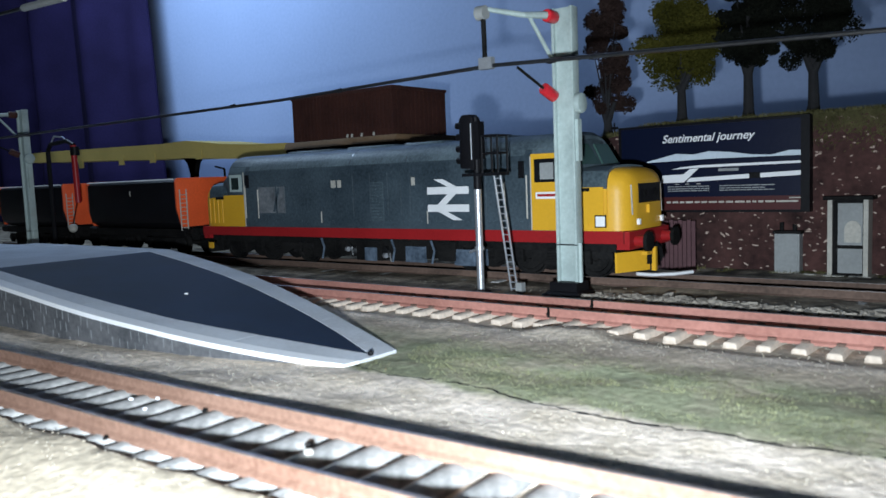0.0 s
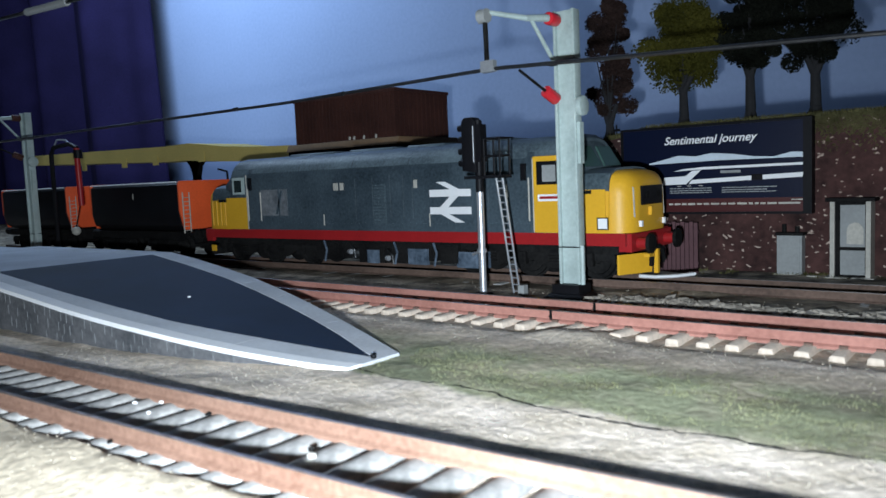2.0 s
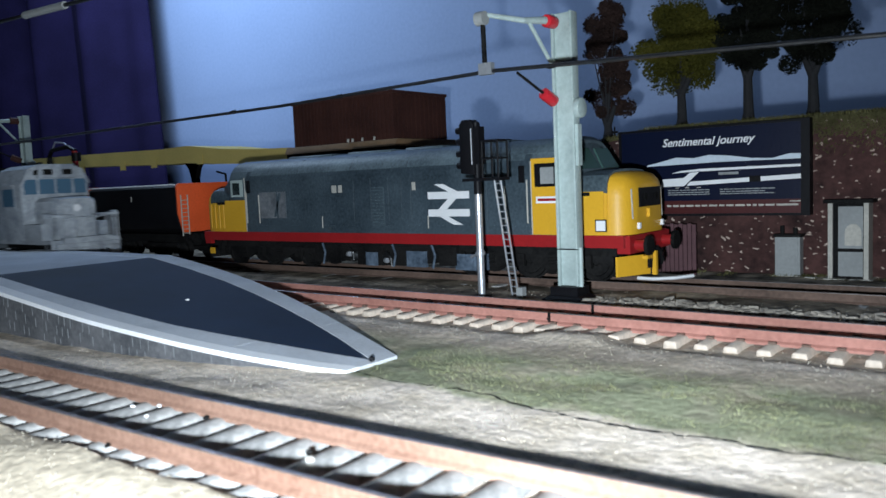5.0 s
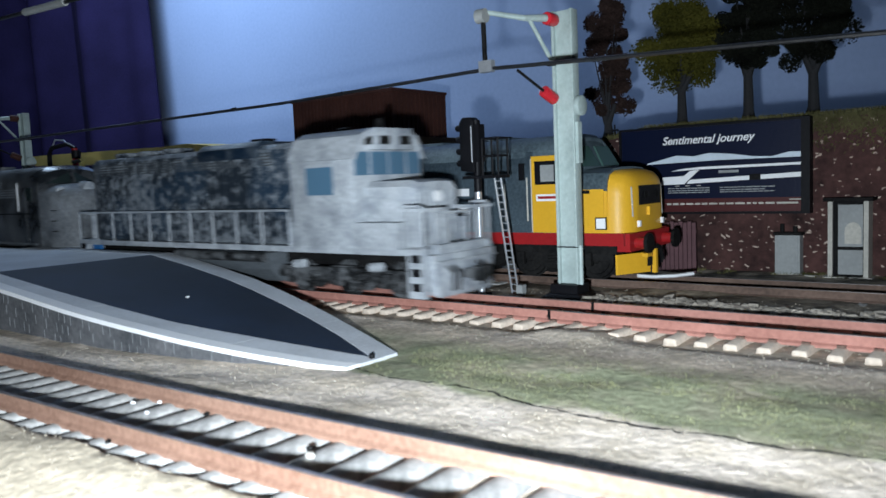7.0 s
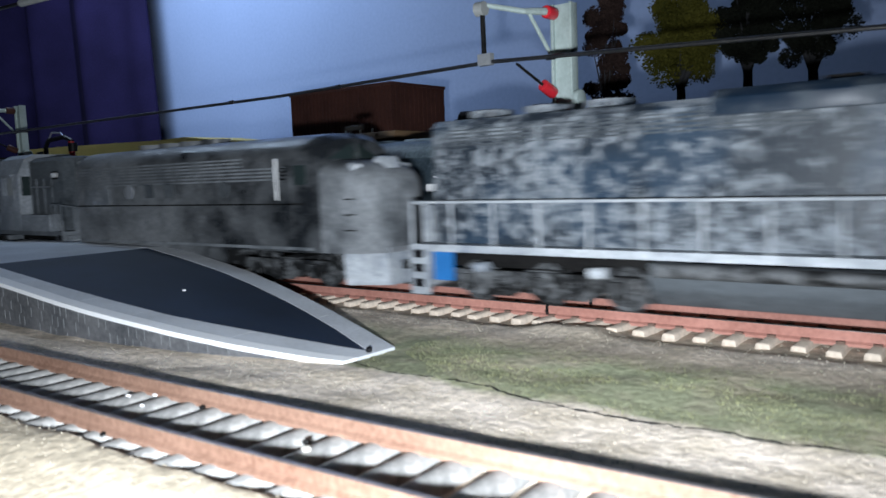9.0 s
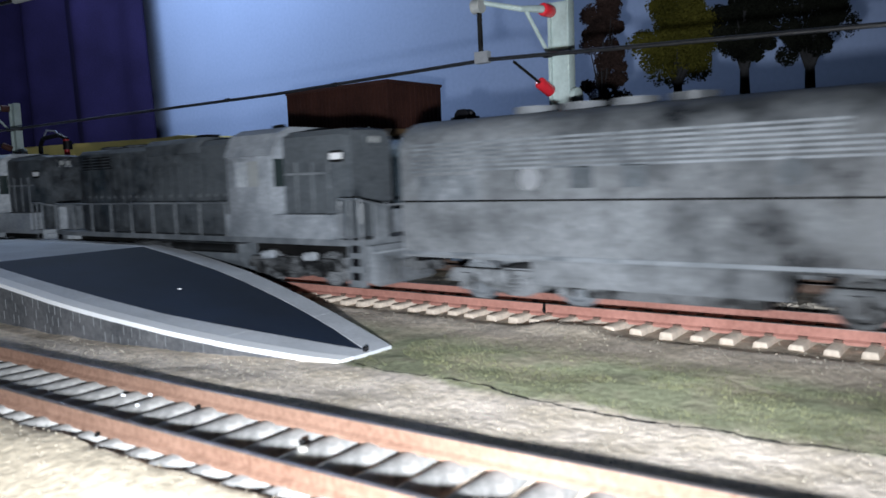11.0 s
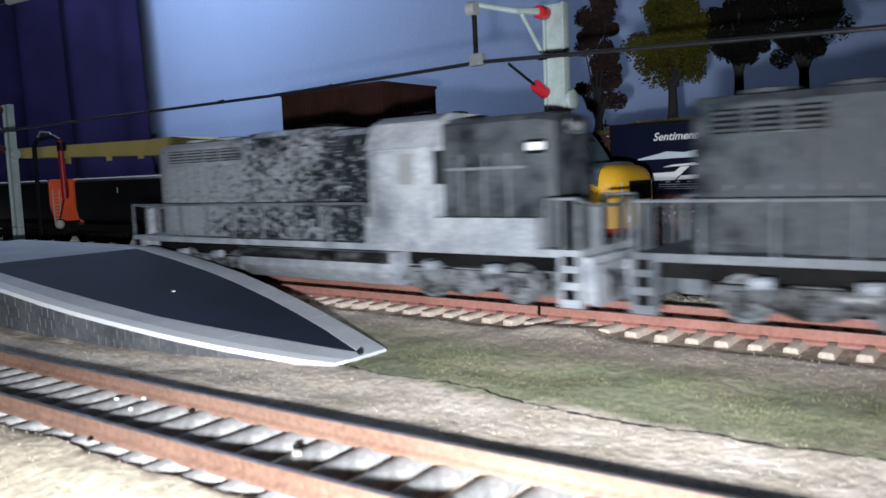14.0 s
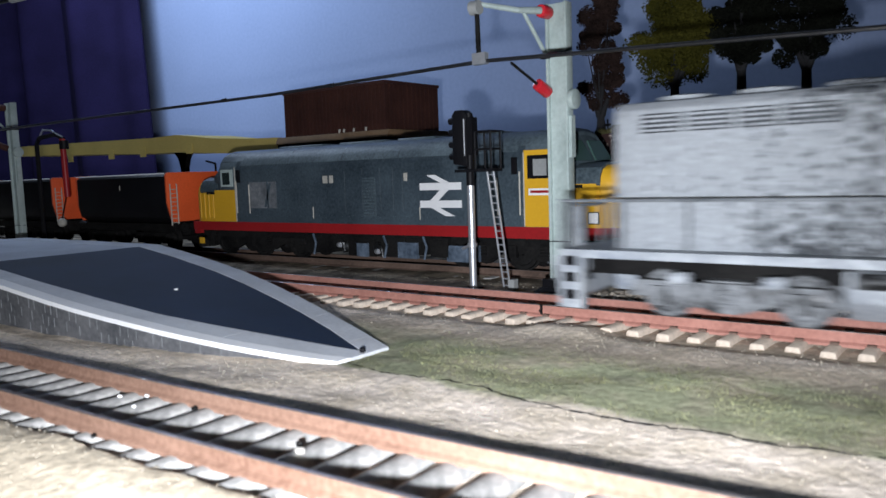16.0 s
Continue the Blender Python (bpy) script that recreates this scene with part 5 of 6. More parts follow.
    # boxes and hangers whose colour carries the bluish light on the underframe
    for x0, x1, z0, z1 in ((20, 30, 3.2, 9.6), (45, 55, 2.8, 9.0), (-3, 3, 3.0, 8.6), (57.5, 60, 3.2, 9.4)):
        g = part("equipment_box", B(x0, x1, -16.8, -15.2, z0, z1), M["bluegrey"], t, "underframe box in a bluish lit tint", bevel=0.5)
        part("box_lid", B(x0 + 1, x1 - 1, -17.1, -16.8, z0 + 1, z1 - 1.2), M["bluegrey"], g, bevel=0.15)
    for x0 in (-30, 12, 33):
        part("brake_hanger", tube(new_bm(), [(x0, -16.2, 12), (x0 + 2, -16.6, 8), (x0 + 0.6, -16.6, 3)], 0.5), M["bluegrey"], t)
    part("screw_coupling", tube(new_bm(), [(118.5, -13, 2.4), (122, -8, 1.6), (127, -2, 1.4), (131, 4, 1.6)], 0.6), M["white"], t, "white hanging coupling bar")
    part("plough_post", B(119.5, 121, -3.4, -2.0, 2.4, 10.6), M["yellow"], t, "yellow plough post", bevel=0.2)
    part("plough_stay", B(118, 120, -8, -2.4, 8.2, 9.4), M["yellow"], t, bevel=0.2)
    for x, z in ((-14, 7.6), (8, 5.4)):
        part("pipe_fitting", rod(new_bm(), (x, -16.4, z), (x + 1.5, -16.9, z), 1.1, 10), M["steel"], t, "small bright pipe fitting")
        part("pipe_run", tube(new_bm(), [(x, -16, z + 3.5), (x + 3, -16.3, z + 1), (x + 3.4, -16.3, z - 2.5)], 0.4), M["truck"], t)
    part("yellow_plate", B(-112.5, -109.0, -17.6, -17.0, 5.6, 8.6), M["yellow"], t, "small yellow plate")


def build_wagon(at, label):
    t = thing("tank_wagon", label, "wagon", at, "orange-ended wagons")
    L = 95
    sec = [(-17, 24), (-15.6, 18), (-11, 15), (11, 15), (15.6, 18), (17, 24), (17, 40), (14, 42), (-14, 42), (-17, 40)]
    part("barrel", prism_x(new_bm(), sec, -L + 1.7, -1.7), M["black"], t, "black barrel", bevel=0.3)
    for x0, x1 in ((-1.6, 0), (-L, -L + 1.6)):
        e = prism_x(new_bm(), [(-17, 26), (-14.5, 15.8), (14.5, 15.8), (17, 26), (17, 41), (15.8, 42.2), (-15.8, 42.2), (-17, 41)], x0, x1)
        part("end_panel", e, M["orange"], t, "bright orange-red end", bevel=0.4)
    lad = new_bm()
    for y in (-15.4, -11.4):
        rod(lad, (0.6, y, 14), (0.6, y, 36), 0.35, 6)
    ladder = part("ladder", lad, M["cream"], t, "pale orange ladder")
    for k in range(9):
        part("rung", rod(new_bm(), (0.6, -15.4, 15.5 + 2.2 * k), (0.6, -11.4, 15.5 + 2.2 * k), 0.22, 5), M["cream"], ladder)
    part("top_rail", rod(new_bm(), (-L + 2, -17.1, 41.6), (-2, -17.1, 41.6), 0.35, 6), M["white"], t, "thin white top rail")
    part("frame", B(-L + 1, -1, -13, 13, 10.5, 14.6), M["dark"], t)
    for x in (-L, 0):
        s = 1 if x == 0 else -1
        for y in (-11.3, 11.3):
            part("buffer", rod(new_bm(), (x, y, 13), (x + s * 6, y, 13), 1.6, 10, 2.6), M["dark"], t)
    for x in (-22, -L + 22):
        bogie(t, x, (-12, 12), 6.2, 12.5, (M["dark"], M["dark"]))
    part("name_bar", B(-46, -45.4, -17.3, -16.9, 33, 36), M["cream"], t)
    return t


def railing(t, x0, x1, y, z0, z1, posts, mat, name="handrail"):
    h = part(name, tube(new_bm(), [(x0, y, z1), (x1, y, z1)], 0.42, 6), mat, t, "pale handrail")
    for i in range(posts):
        x = x0 + (x1 - x0) * i / (posts - 1)
        part("stanchion", rod(new_bm(), (x, y, z0), (x, y, z1), 0.42, 6), mat, h)


def step_well(t, x, s, y, mat):
    """Corner steps at one end of a hood unit; s is the side of the end."""
    a, b = sorted((x, x + s * 6.5))
    k = part("step_plate", B(a, b, y - 0.7, y + 0.7, 1.8, 16.4), mat, t, "pale corner steps", bevel=0.3)
    for z in (4, 8.4, 12.6):
        part("step_hole", B(a + 1.4, b - 1.4, y - 0.95 if y < 0 else y + 0.6, y - 0.6 if y < 0 else y + 0.95, z, z + 2.4), M["black"], k)


def end_gear(t, x, s, mat):
    """Pilot, coupler and hoses at the end x that faces s."""
    part("pilot", loft(new_bm(), [[(x, y * 1.0, z) for y, z in ((-15.5, 3), (15.5, 3), (16, 14.8), (-16, 14.8))], [(x + s * 2.2, y, z) for y, z in ((-13, 1.6), (13, 1.6), (16, 14.8), (-16, 14.8))]]), mat, t, bevel=0.3)
    c = part("coupler", B(*sorted((x, x + s * 9)), -1.6, 1.6, 6.6, 9.4), M["truck"], t, bevel=0.3)
    part("knuckle", B(*sorted((x + s * 6.5, x + s * 10)), -2.6, 2.2, 6.0, 10.2), M["truck"], c, bevel=0.7)
    for y in (-9, -6, 6, 9):
        part("air_hose", tube(new_bm(), [(x + s * 2, y, 11), (x + s * 4.6, y, 9), (x + s * 4.2, y, 3.6)], 0.5), M["truck"], t)
    part("cut_lever", rod(new_bm(), (x + s * 3, -15, 12.6), (x + s * 3, 15, 12.6), 0.35, 6), M["cabpale"], t)


def hood_side(t, x0, x1, half, z0, z1, body_mat, seed, tail_mat, split):
    """Doors, louvres and latches on both long sides of a hood."""
    r = random.Random(seed)
    for f in (-1, 1):
        x = x0 + 1.5
        while x < x1 - 6:
            w = r.choice((5.2, 5.2, 6.0, 7.4))
            mat = tail_mat if x + w < split + 3 else body_mat
            y0, y1 = sorted((f * half, f * (half + 0.28)))
            door = part("hood_door", B(x, x + w - 0.5, y0, y1, z0 + 1.5, z1 - 9.5), mat, t)
            part("latch", B(x + w - 1.6, x + w - 1.0, y0 - 0.25, y1 + 0.25, (z0 + z1) / 2 - 4, (z0 + z1) / 2 - 2.8), M["hoodpale"], door)
            x += w
        x = x0 + 4
        while x < x1 - 12:
            w = r.uniform(8, 13)
            mat = tail_mat if x + w < split + 3 else body_mat
            if r.random() < 0.7:
                y0, y1 = sorted((f * half, f * (half + 0.3)))
                g = part("intake_grille", B(x, x + w - 1.5, y0, y1, z1 - 8, z1 - 3.4), M["hooddark"] if mat is body_mat else M["hoodpale"], t)
                for k in range(4):
                    y2, y3 = sorted((f * (half + 0.2), f * (half + 0.55)))
                    part("louvre", B(x + 0.4, x + w - 2, y2, y3, z1 - 7.6 + k * 1.1, z1 - 7.1 + k * 1.1), mat, g)
            x += w


def hood_unit(label, at, front, rear, cab, nose_end, low_nose, axles, truck_at, mats, seed, blue=False, tail=27):
    """An American hood unit. x grows towards its front; cab: (x0, x1); nose_end: where the short hood ends."""
    main, palerear, cabm, sillm = mats
    t = thing("hood_unit_locomotive", label, "locomotive", at, "grey locomotives in the moving train")
    roof = 52.6
    half = 11.2
    rear_hood = rear + (5 if low_nose else 13)
    sec = [(-half, 16.5), (half, 16.5), (half, roof - 2.4), (half - 2.2, roof - 0.4), (4, roof), (-4, roof), (-half + 2.2, roof - 0.4), (-half, roof - 2.4)]
    split = rear_hood + tail
    part("long_hood", prism_x(new_bm(), sec, split, cab[0]), main, t, "mottled dark grey long hood")
    part("rear_hood", prism_x(new_bm(), sec, rear_hood, split - 0.02), palerear, t, "dusty grey hood end", bevel=0.5)
    hood_side(t, rear_hood + 3, cab[0] - 2, half, 17, roof, main, seed, palerear, split)
    if seed == 2:
        for f in (-1, 1):
            for i in range(3):
                y0, y1 = sorted((f * half, f * (half + 0.65)))
                sh = part("radiator_shutter", B(rear_hood + 4.5 + i * 8.6, rear_hood + 11.5 + i * 8.6, y0, y1, roof - 9, roof - 3.6), M["dark"], t, "dark radiator shutter")
                for k in range(4):
                    y2, y3 = sorted((f * (half + 0.6), f * (half + 0.85)))
                    part("shutter_blade", B(rear_hood + 4.9 + i * 8.6, rear_hood + 11.1 + i * 8.6, y2, y3, roof - 8.6 + k * 1.3, roof - 8.0 + k * 1.3), M["hooddark"], sh)
    # roof gear
    n = 3
    fan = 2.0 if low_nose else 0.9
    for i in range(n):
        x = rear_hood + 14 + i * 19
        f = part("roof_fan", rod(new_bm(), (x, 0, roof), (x, 0, roof + fan), 6.6, 20), palerear, t)
        part("fan_hub", rod(new_bm(), (x, 0, roof + fan), (x, 0, roof + fan + 0.3), 5.4, 16), M["dark"], f)
    part("exhaust_pipe", B(cab[0] - 38, cab[0] - 30, -3, 3, roof, roof + 2.6), M["dark"], t, bevel=0.4)
    part("dynamic_brake_blister", prism_x(new_bm(), [(-half - 0.8, roof - 5), (half + 0.8, roof - 5), (half + 0.8, roof - 1), (half - 2, roof + 1.2), (-half + 2, roof + 1.2), (-half - 0.8, roof - 1)], cab[0] - 60, cab[0] - 24), M["deepblue"] if low_nose else main, t, bevel=0.3)
    part("horn", tube(new_bm(), [(cab[0] + 3, 3, roof + 3.2), (cab[0] + 9, 3, roof + 3.4)], 0.8), M["dark"], t)
    # cab
    cw = 17.3
    ctop = roof + 1.6
    cs = [(-cw, 14.8), (cw, 14.8), (cw, 44.5), (cw - 3.6, ctop - 2.2), (cw - 8.5, ctop), (-cw + 8.5, ctop), (-cw + 3.6, ctop - 2.2), (-cw, 44.5)]
    cabp = part("cab", prism_x(new_bm(), cs, cab[0], cab[1]), cabm, t, "pale grey cab", bevel=0.35)
    part("cab_roof", prism_x(new_bm(), [(y * 1.02, z + 0.25) for y, z in cs[2:]] + [(-cw + 1, 44.5), (-cw + 4.2, ctop - 3), (cw - 4.2, ctop - 3), (cw - 1, 44.5)], cab[0] - 0.8, cab[1] + 1.4), cabm, t)
    wx0, wx1 = (cab[0] + cab[1]) / 2 - 6.2, (cab[0] + cab[1]) / 2 + 6.2
    for f in (-1, 1):
        y0, y1 = sorted((f * cw, f * (cw + 0.3)))
        fr = part("window_frame", B(wx0 - 0.9, wx1 + 0.9, y0, y1, 32.6, 43.6), cabm, t)
        if low_nose:
            part("side_window", B(wx0, wx1, y0 - 0.1, y1 + 0.1, 33.6, 42.6), M["blueglass"], fr, "blue-tinted side window")
        else:
            for a in (wx0, (wx0 + wx1) / 2 + 0.5):
                part("side_window", B(a, a + 5.4, y0 - 0.1, y1 + 0.1, 34.2, 43.0), M["cabpale"] if f < 0 and a == wx0 else M["cabinet"], fr, "pale side window")
        part("sunshade", B(wx0 - 1, wx1 + 1, min(f * cw, f * (cw + 1.6)), max(f * cw, f * (cw + 1.6)), 44.0, 44.6), cabm, t)
        part("battery_box", B(cab[0] - 2, nose_end - 2, min(f * 12, f * 17.2), max(f * 12, f * 17.2), 14.8, 24.6), cabm, t, bevel=0.5)
    # short hood
    top = 37.6 if low_nose else roof
    ss = [(-half, 16.5), (half, 16.5), (half, top - 2.2), (half - 2.2, top - 0.3), (3, top), (-3, top), (-half + 2.2, top - 0.3), (-half, top - 2.2)]
    nb = [(y * 0.86, z if z < 20 else z - 0.9) for y, z in ss]
    short = loft(new_bm(), [[(x, y, z) for y, z in q] for x, q in ((cab[1], ss), (nose_end - 3, ss), (nose_end, nb))])
    part("short_hood", short, cabm if low_nose else M["hooddark"], t, "pale low nose" if low_nose else "dark mottled short hood")
    if low_nose:
        for y0, y1 in ((-15.8, -9.6), (-8.2, -0.6), (0.6, 8.2), (9.6, 15.8)):
            part("windscreen", loft(new_bm(), [[(cab[1] + 0.5, y, z) for y in (y0, y1)] + [(cab[1] - 0.4, y, z) for y in (y1, y0)] for z in (39.5, 47)]), M["blueglass"], t, "blue-tinted windscreen")
        hb = part("number_board_housing", prism_x(new_bm(), [(-10, 47.5), (10, 47.5), (9, 54.6), (-9, 54.6)], cab[1] - 2, cab[1] + 3.6), cabm, t, bevel=0.4)
        for y in (-7.4, 2.6):
            part("number_board", B(cab[1] + 3.5, cab[1] + 3.8, y, y + 4.8, 49.2, 52), M["dark"], hb)
        part("side_board", B(cab[1] - 1, cab[1] + 2.6, -10.6, -9.2, 49.2, 51.8), M["dark"], hb)
        part("beacon", rod(new_bm(), (cab[1] - 3, 0, ctop), (cab[1] - 3, 0, ctop + 4), 1.8, 12, 1.2), M["dark"], t)
        part("headlight", rod(new_bm(), (nose_end, 0, 32), (nose_end + 0.7, 0, 32), 1.8, 14), M["white"], t)
    else:
        for y in (-9.0, 9.0):
            part("number_board", B(nose_end - 8.0, nose_end - 2.2, y + (-2.5 if y < 0 else 2.1), y + (-2.1 if y < 0 else 2.5), 41.4, 45.2), M["dark"], t, "dark number board")
            part("number_bar", B(nose_end - 7.6, nose_end - 2.2, y + (-2.8 if y < 0 else 2.4), y + (-2.4 if y < 0 else 2.8), 42.3, 44.4), M["white"], t, "white number bar")
        hd = part("headlight_box", B(nose_end - 0.6, nose_end + 1.4, -3.4, 3.4, 46.5, 50.5), main, t, bevel=0.4)
        for y in (-1.6, 1.6):
            part("headlight", rod(new_bm(), (nose_end + 1.3, y, 48.5), (nose_end + 1.8, y, 48.5), 1.2, 12), M["cabinet"], hd)
        for y0, y1 in ((-15.8, -11.6), (11.6, 15.8)):
            part("front_window", B(cab[1], cab[1] + 0.4, y0, y1, 34, 43.5), M["window"], t)
        part("hood_seam", B(cab[1] + 1, nose_end - 8.4, -half - 0.4, -half, 37.6, 38.4), M["hoodpale"], t)
        for x in (cab[1] + 6, cab[1] + 14, cab[1] + 22):
            part("hood_rib", B(x, x + 0.6, -half - 0.4, -half, 18, 42), M["hoodpale"], t)
    # frame, walkway, ends
    part("walkway", B(rear + 0.5, front - 0.5, -17.4, 17.4, 14.6, 16.6), sillm, t, "pale side sill", bevel=0.3)
    part("frame", B(rear + 4, front - 4, -8, 8, 9.6, 14.6), M["dark"], t)
    rails = M["cabpale"] if low_nose else M["hoodpale"]
    railing(t, rear + 1.2, cab[0] - 2, -17.2, 16.6, 28.8, 11 if low_nose else 9, rails)
    railing(t, rear + 1.2, cab[0] - 2, 17.2, 16.6, 28.8, 11 if low_nose else 9, rails)
    for f in (-1, 1):
        railing(t, nose_end + 1, front - 1, f * 17.0, 16.6, 29.5, 3, rails)
        for xx, s in ((rear, 1), (front, -1)):
            step_well(t, xx, s, f * 16.6, sillm)
    for xx, s in ((rear + 0.6, -1), (front - 0.6, 1)):
        er = part("end_rail", tube(new_bm(), [(xx, -16.8, 29), (xx, -6, 27), (xx, 6, 27), (xx, 16.8, 29)], 0.45, 6), rails, t)
        for y in (-16.8, -11, -5, 5, 11, 16.8):
            part("stanchion", rod(new_bm(), (xx, y, 15), (xx, y, 28), 0.45, 6), rails, er)
        part("end_plate", B(xx - 0.3, xx + 0.3, -10.5, -5.5, 16, 27), sillm, t)
    if low_nose:
        part("anticlimber", B(front - 2, front + 1.6, -12, 12, 14, 17.6), sillm, t, bevel=0.3)
        for y in (-12.5, -4.5, 4.5, 12.5):
            part("nose_grab", rod(new_bm(), (nose_end + 0.3, y * 0.6, 20), (nose_end + 0.3, y * 0.6, 34), 0.35, 6), M["cabpale"], t)
        part("hood_shelf", B(nose_end + 1, front + 1.2, -17, -7, 27.8, 28.8), M["cabpale"], t)
        part("hood_shelf", B(nose_end + 1, front + 1.2, 7, 17, 27.8, 28.8), M["cabpale"], t)
    end_gear(t, front, 1, sillm)
    end_gear(t, rear, -1, M["cabpale"])
    if blue:
        for f in (-1, 1):
            part("blue_end_panel", B(rear + 7, rear + 14, min(f * 14, f * 15), max(f * 14, f * 15), 6, 14.4), M["blue"], t, "bright blue end panel")
    # fuel tank and trucks
    a, b = truck_at
    reach = axles[-1] + 9
    part("fuel_tank", prism_x(new_bm(), [(-15.6, 13.8), (15.6, 13.8), (15.6, 7.5), (11.5, 3), (-11.5, 3), (-15.6, 7.5)], a + reach, b - reach), sillm if not low_nose else M["hooddark"], t, bevel=0.6)
    for f in (-1, 1):
        part("air_reservoir", rod(new_bm(), (a + reach + 2, f * 16.2, 12), (b - reach - 2, f * 16.2, 12), 1.7, 12), M["truck"], t)
    for c in (a, b):
        bogie(t, c, axles, 5.9, 13.6, (M["truck"], M["truck"]) if low_nose else (M["truckpale"], M["truckpale"]) if seed == 3 else (M["truck"], M["truckpale"]), "truck")
        for f in (-1, 1):
            for k in (axles[0] + 5, axles[-1] - 5):
                part("brake_cylinder", rod(new_bm(), (c + k - 2, f * 14.8, 10.2), (c + k + 2.5, f * 14.8, 10.6), 1.5, 10), M["cabpale"], t)
    return t


def cab_unit(label, at, front, rear):
    """A streamlined diesel with a rounded nose and louvred sides."""
    t = thing("cab_unit_locomotive", label, "locomotive", at, "grey locomotives in the moving train")
    w = 17.6
    sec = roof_section(w, 12.5, 43.5, 52.2, 0.7)
    brk = front - 27
    part("body", loft(new_bm(), [[(x, y, z) for y, z in sec] for x in (rear + 4, brk - 8)]), M["silver"], t, "dull silver louvred body, dustier towards the rear")

    def nose(x, ky, kz):
        return [(x, y * ky, z if z < 20 else 20 + (z - 20) * kz) for y, z in sec]
    cb = loft(new_bm(), [nose(brk - 8, 1, 1), nose(brk + 2, 1, 0.995), nose(brk + 5, 0.985, 0.93)])
    part("cab", cb, M["silver"], t, "dull silver cab")
    nz = loft(new_bm(), [nose(brk + 5, 0.985, 0.72), nose(brk + 13, 0.96, 0.70), nose(brk + 19, 0.88, 0.66), nose(brk + 23.5, 0.72, 0.59), nose(brk + 26, 0.5, 0.5), nose(brk + 26.8, 0.3, 0.42)])
    part("bulldog_nose", nz, M["nosedust"], t, "rounded silver nose")
    for f in (-1, 1):
        ws = loft(new_bm(), [[(brk + 6.4, f * 1.2, 43.2), (brk + 5.0, f * 12.6, 43.2), (brk + 4.2, f * 12.6, 43.2), (brk + 5.6, f * 1.2, 43.2)], [(brk + 4.8, f * 1.2, 49.6), (brk + 3.8, f * 10.4, 49.0), (brk + 3.0, f * 10.4, 49.0), (brk + 4.0, f * 1.2, 49.6)]])
        part("windscreen", ws, M["window"], t, "dark windscreen")
        y0, y1 = sorted((f * w, f * (w + 0.3)))
        for k in range(7):
            part("louvre", B(rear + 8, brk - 34 if k > 3 else brk - 10, y0, y1 + 0.0, 36.8 + k * 1.25, 37.4 + k * 1.25), M["hoodpale"], t, "thin pale louvre")
        part("side_moulding", B(rear + 4.5, brk + 1, y0, y1, 13.2, 14.2), M["hoodpale"], t)
        part("belt_line", B(rear + 4.5, brk - 2, y0, y1, 28.4, 28.9), M["dark"], t)
        part("porthole", rod(new_bm(), (rear + 48, f * w, 34.2), (rear + 48, f * (w + 0.4), 34.2), 3.0, 20), M["steel"], t, "bright round porthole")
        part("porthole", rod(new_bm(), (rear + 112, f * w, 34.2), (rear + 112, f * (w + 0.4), 34.2), 3.0, 20), M["hooddark"], t)
        for x in (rear + 60, rear + 74):
            part("side_window", B(x, x + 6, y0, y1, 31.6, 37), M["hooddark"], t, "dull dark side window")
        part("side_panel", B(rear + 11, rear + 32, y0, y1, 28.2, 35.8), M["hoodpale"], t, "pale side panel")
        part("cab_door", B(brk - 14, brk - 8, y0, y1, 15, 41), M["silver"], t)
        part("grab_rail", rod(new_bm(), (brk - 15, f * 18.2, 30), (brk - 15, f * 18.2, 44), 0.4, 6), M["white"], t)
        part("cab_window", B(brk - 6.5, brk - 0.5, y0, y1, 35, 41.5), M["window"], t)
        part("skirt", B(rear + 48, front - 72, y0, y1 - 0.2, 6.5, 12.8), M["silver"], t)
        part("number_light", rod(new_bm(), (brk + 14, f * 11, 39.6), (brk + 18, f * 12, 39), 2.2, 12), M["cabpale"], t)
    part("headlight", rod(new_bm(), (brk + 16, 0, 40.8), (brk + 22.4, 0, 40.4), 3.0, 16), M["cabpale"], t, "round nose headlight")
    for f in (-1, 1):
        part("nose_door_seam", B(brk + 23.6, brk + 25.2, f * 5.4 - 0.2, f * 5.4 + 0.2, 15, 36), M["dark"], t)
        for z in (20, 25, 30):
            part("nose_grab", rod(new_bm(), (brk + 15, f * 16.2, z), (brk + 19, f * 15.2, z), 0.35, 6), M["dark"], t)
    part("nose_plate", B(brk + 22, brk + 24.6, -8, 8, 27, 32.5), M["cabpale"], t, bevel=0.4)
    part("pilot", loft(new_bm(), [[(brk + 14, y, z) for y, z in ((-15.5, 2.2), (15.5, 2.2), (16.5, 12.4), (-16.5, 12.4))], [(front - 1, y, z) for y, z in ((-7, 1.8), (7, 1.8), (9, 12.4), (-9, 12.4))]]), M["cabpale"], t, "pale grey pilot")
    part("anticlimber", B(brk + 22, front, -8, 8, 12.4, 14), M["steel"], t)
    part("horn", tube(new_bm(), [(brk - 4, 6, 54), (brk + 3, 6, 54.2)], 1.0), M["dark"], t)
    for i in range(4):
        part("roof_fan", rod(new_bm(), (rear + 40 + 15 * i, 0, 52), (rear + 40 + 15 * i, 0, 54), 6, 18), M["silver"], t)
    part("diaphragm", B(rear + 1, rear + 4, -9, 9, 10, 44), M["dark"], t)
    part("coupler", B(front - 2, front + 4, -1.6, 1.6, 6.6, 9.4), M["truck"], t, bevel=0.3)
    part("coupler", B(rear - 4, rear + 4, -1.6, 1.6, 6.6, 9.4), M["truck"], t, bevel=0.3)
    part("fuel_tank", B(rear + 62, front - 78, -14, 14, 3.5, 12.4), M["truck"], t, bevel=0.8)
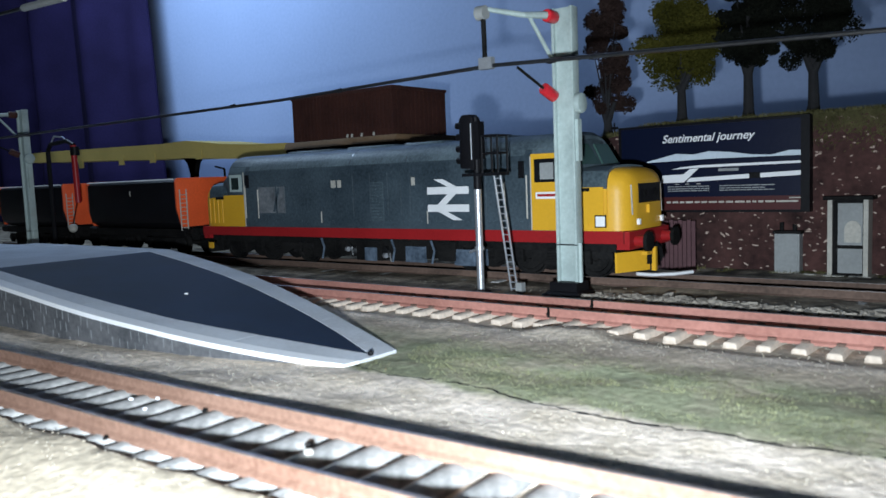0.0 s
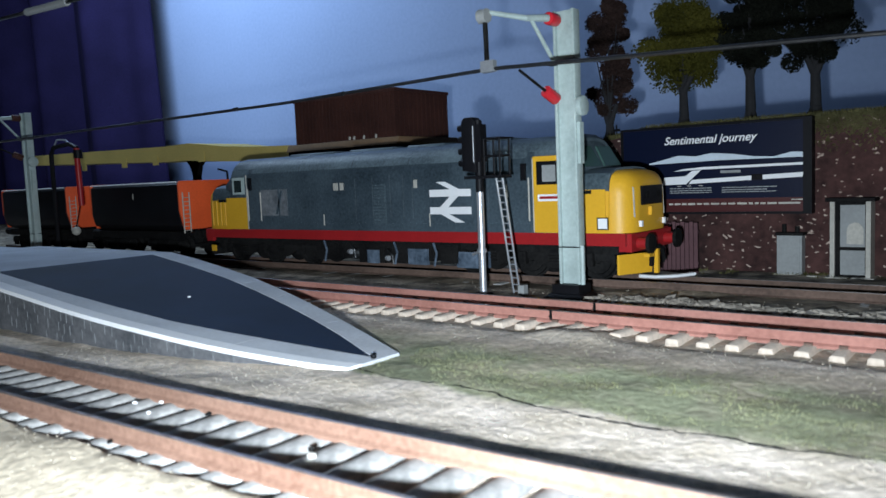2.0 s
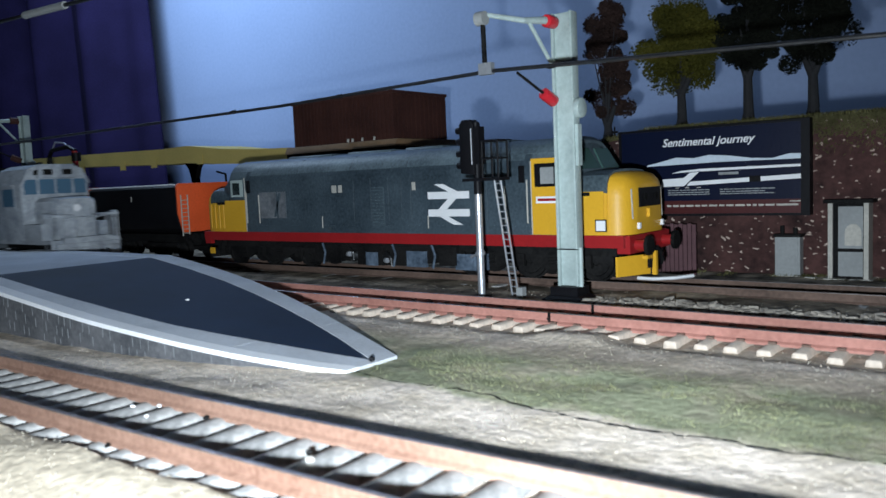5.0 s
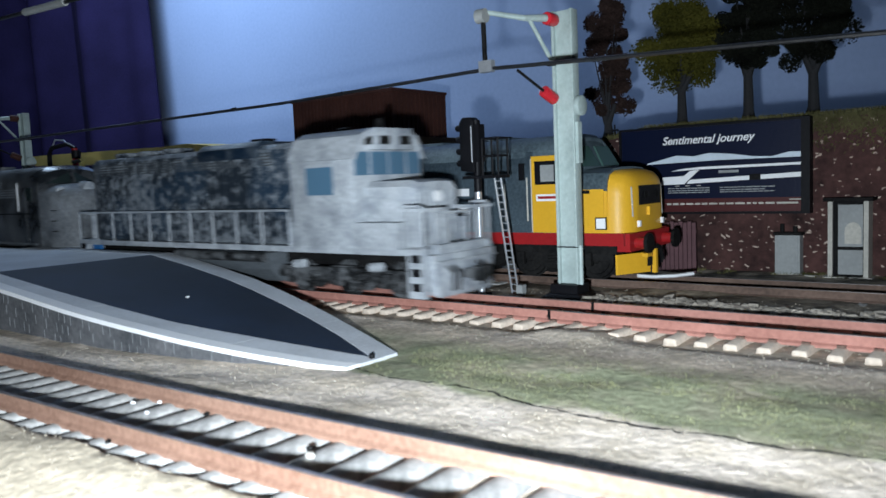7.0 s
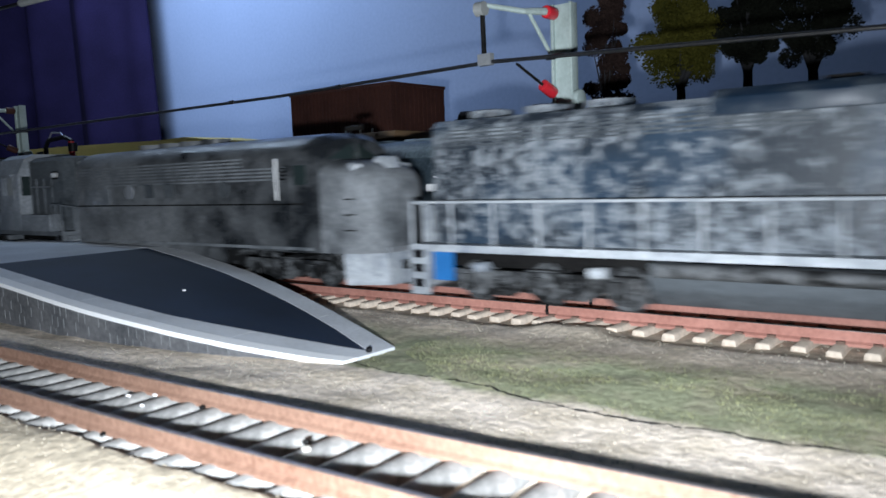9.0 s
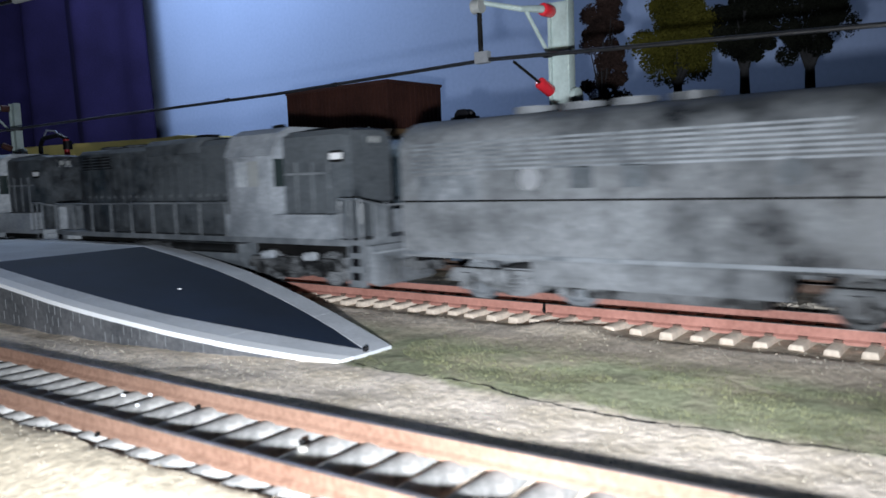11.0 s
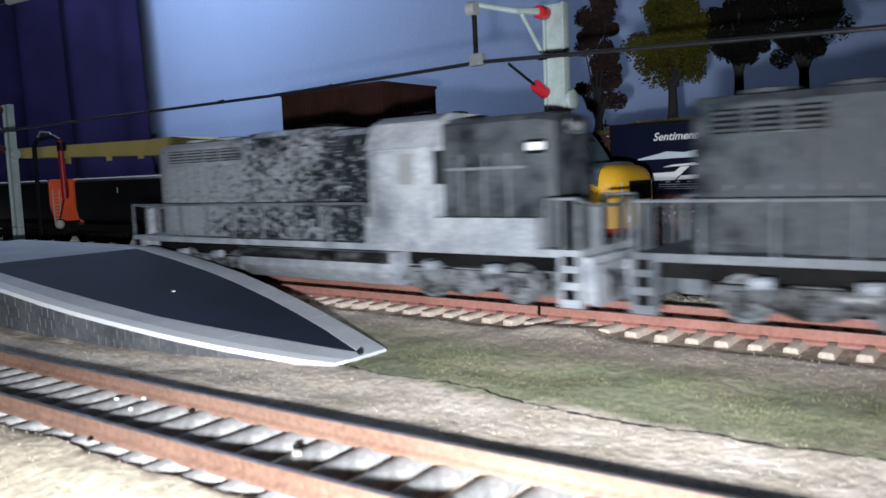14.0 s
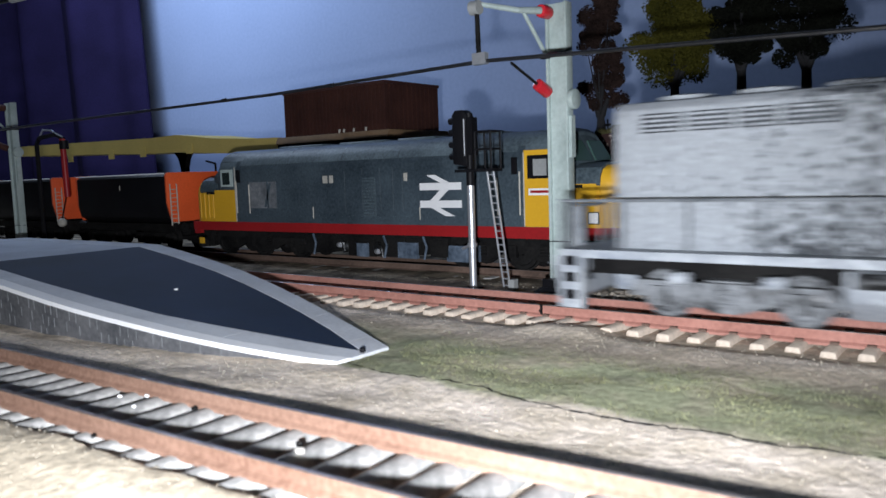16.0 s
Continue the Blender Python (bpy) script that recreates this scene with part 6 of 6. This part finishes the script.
    for c in (rear + 41, front - 44):
        bogie(t, c, (-15.7, 15.7), 5.9, 14.4, (M["truckpale"], M["hoodpale"]) if c < front - 80 else (M["truck"], M["truck"]), "truck")
    return t


build_ground()
build_room()
build_curtain()
build_bank()
build_tracks()
build_joints()
build_platform()
build_billboard()
build_cabinets()
build_marker()
build_trees()
build_mast((104, -33, GROUND), "pale green-grey catenary mast with red insulators", M["red"])
# its red insulators get a dark brown that stands in for the dimness there
build_mast((-275, -33, GROUND), "distant pale green-grey catenary mast beside the platform", M["tank"])
build_wires()
build_signal()
build_tank()
build_canopy()
build_crane()
build_diesel()
build_wagon((-139.5, 0, 0), "black tank wagon with bright orange ends")
build_wagon((-264, 0, 0), "black tank wagon with bright orange ends")

LINE = -62.0
lead = hood_unit("weathered grey low-nosed diesel with blue windows", (0, LINE, 0), 43, -162, (-14.5, 14.7), 35, True, (-23, 0, 23), (-120, 3), (M["hoodgrey"], M["hoodgrey"], M["cabpale"], M["cabpale"]), 1, True)
second = cab_unit("dull silver streamlined diesel with a rounded nose", (0, LINE, 0), -178, -362)
third = hood_unit("dark mottled high-nosed diesel with a pale cab", (0, LINE, 0), -375, -571, (-441, -417), -386, False, (-15.7, 15.7), (-531, -413), (M["hooddark"], M["hooddark"], M["cabmid"], M["hoodpale"]), 2, tail=26)
fourth = hood_unit("dusty pale grey high-nosed diesel at the train's end", (0, LINE, 0), -584, -787, (-655, -631), -595, False, (-15.7, 15.7), (-746, -623), (M["hoodsnow"], M["hoodsnow"], M["cabpale"], M["cabpale"]), 3, tail=44)
build_pebbles()
build_scatter()


def motions():
    """The train runs through at a near-even pace."""
    pace = ((0.0, -750), (2.0, -530), (4.2, -288), (5.3, -156), (6.3, -30.3), (7.2, 57.4), (7.8, 117.4), (8.4, 178.2), (9.0, 239), (10.2, 357), (11.3, 463), (12.1, 539), (12.8, 604), (13.2, 642), (13.6, 681), (14.0, 720), (14.4, 757), (15.0, 815), (15.6, 875), (16.0, 916))
    for unit in (lead, second, third, fourth):
        walk(unit, [(t, mm(s, LINE, 0)) for t, s in pace])


motions()
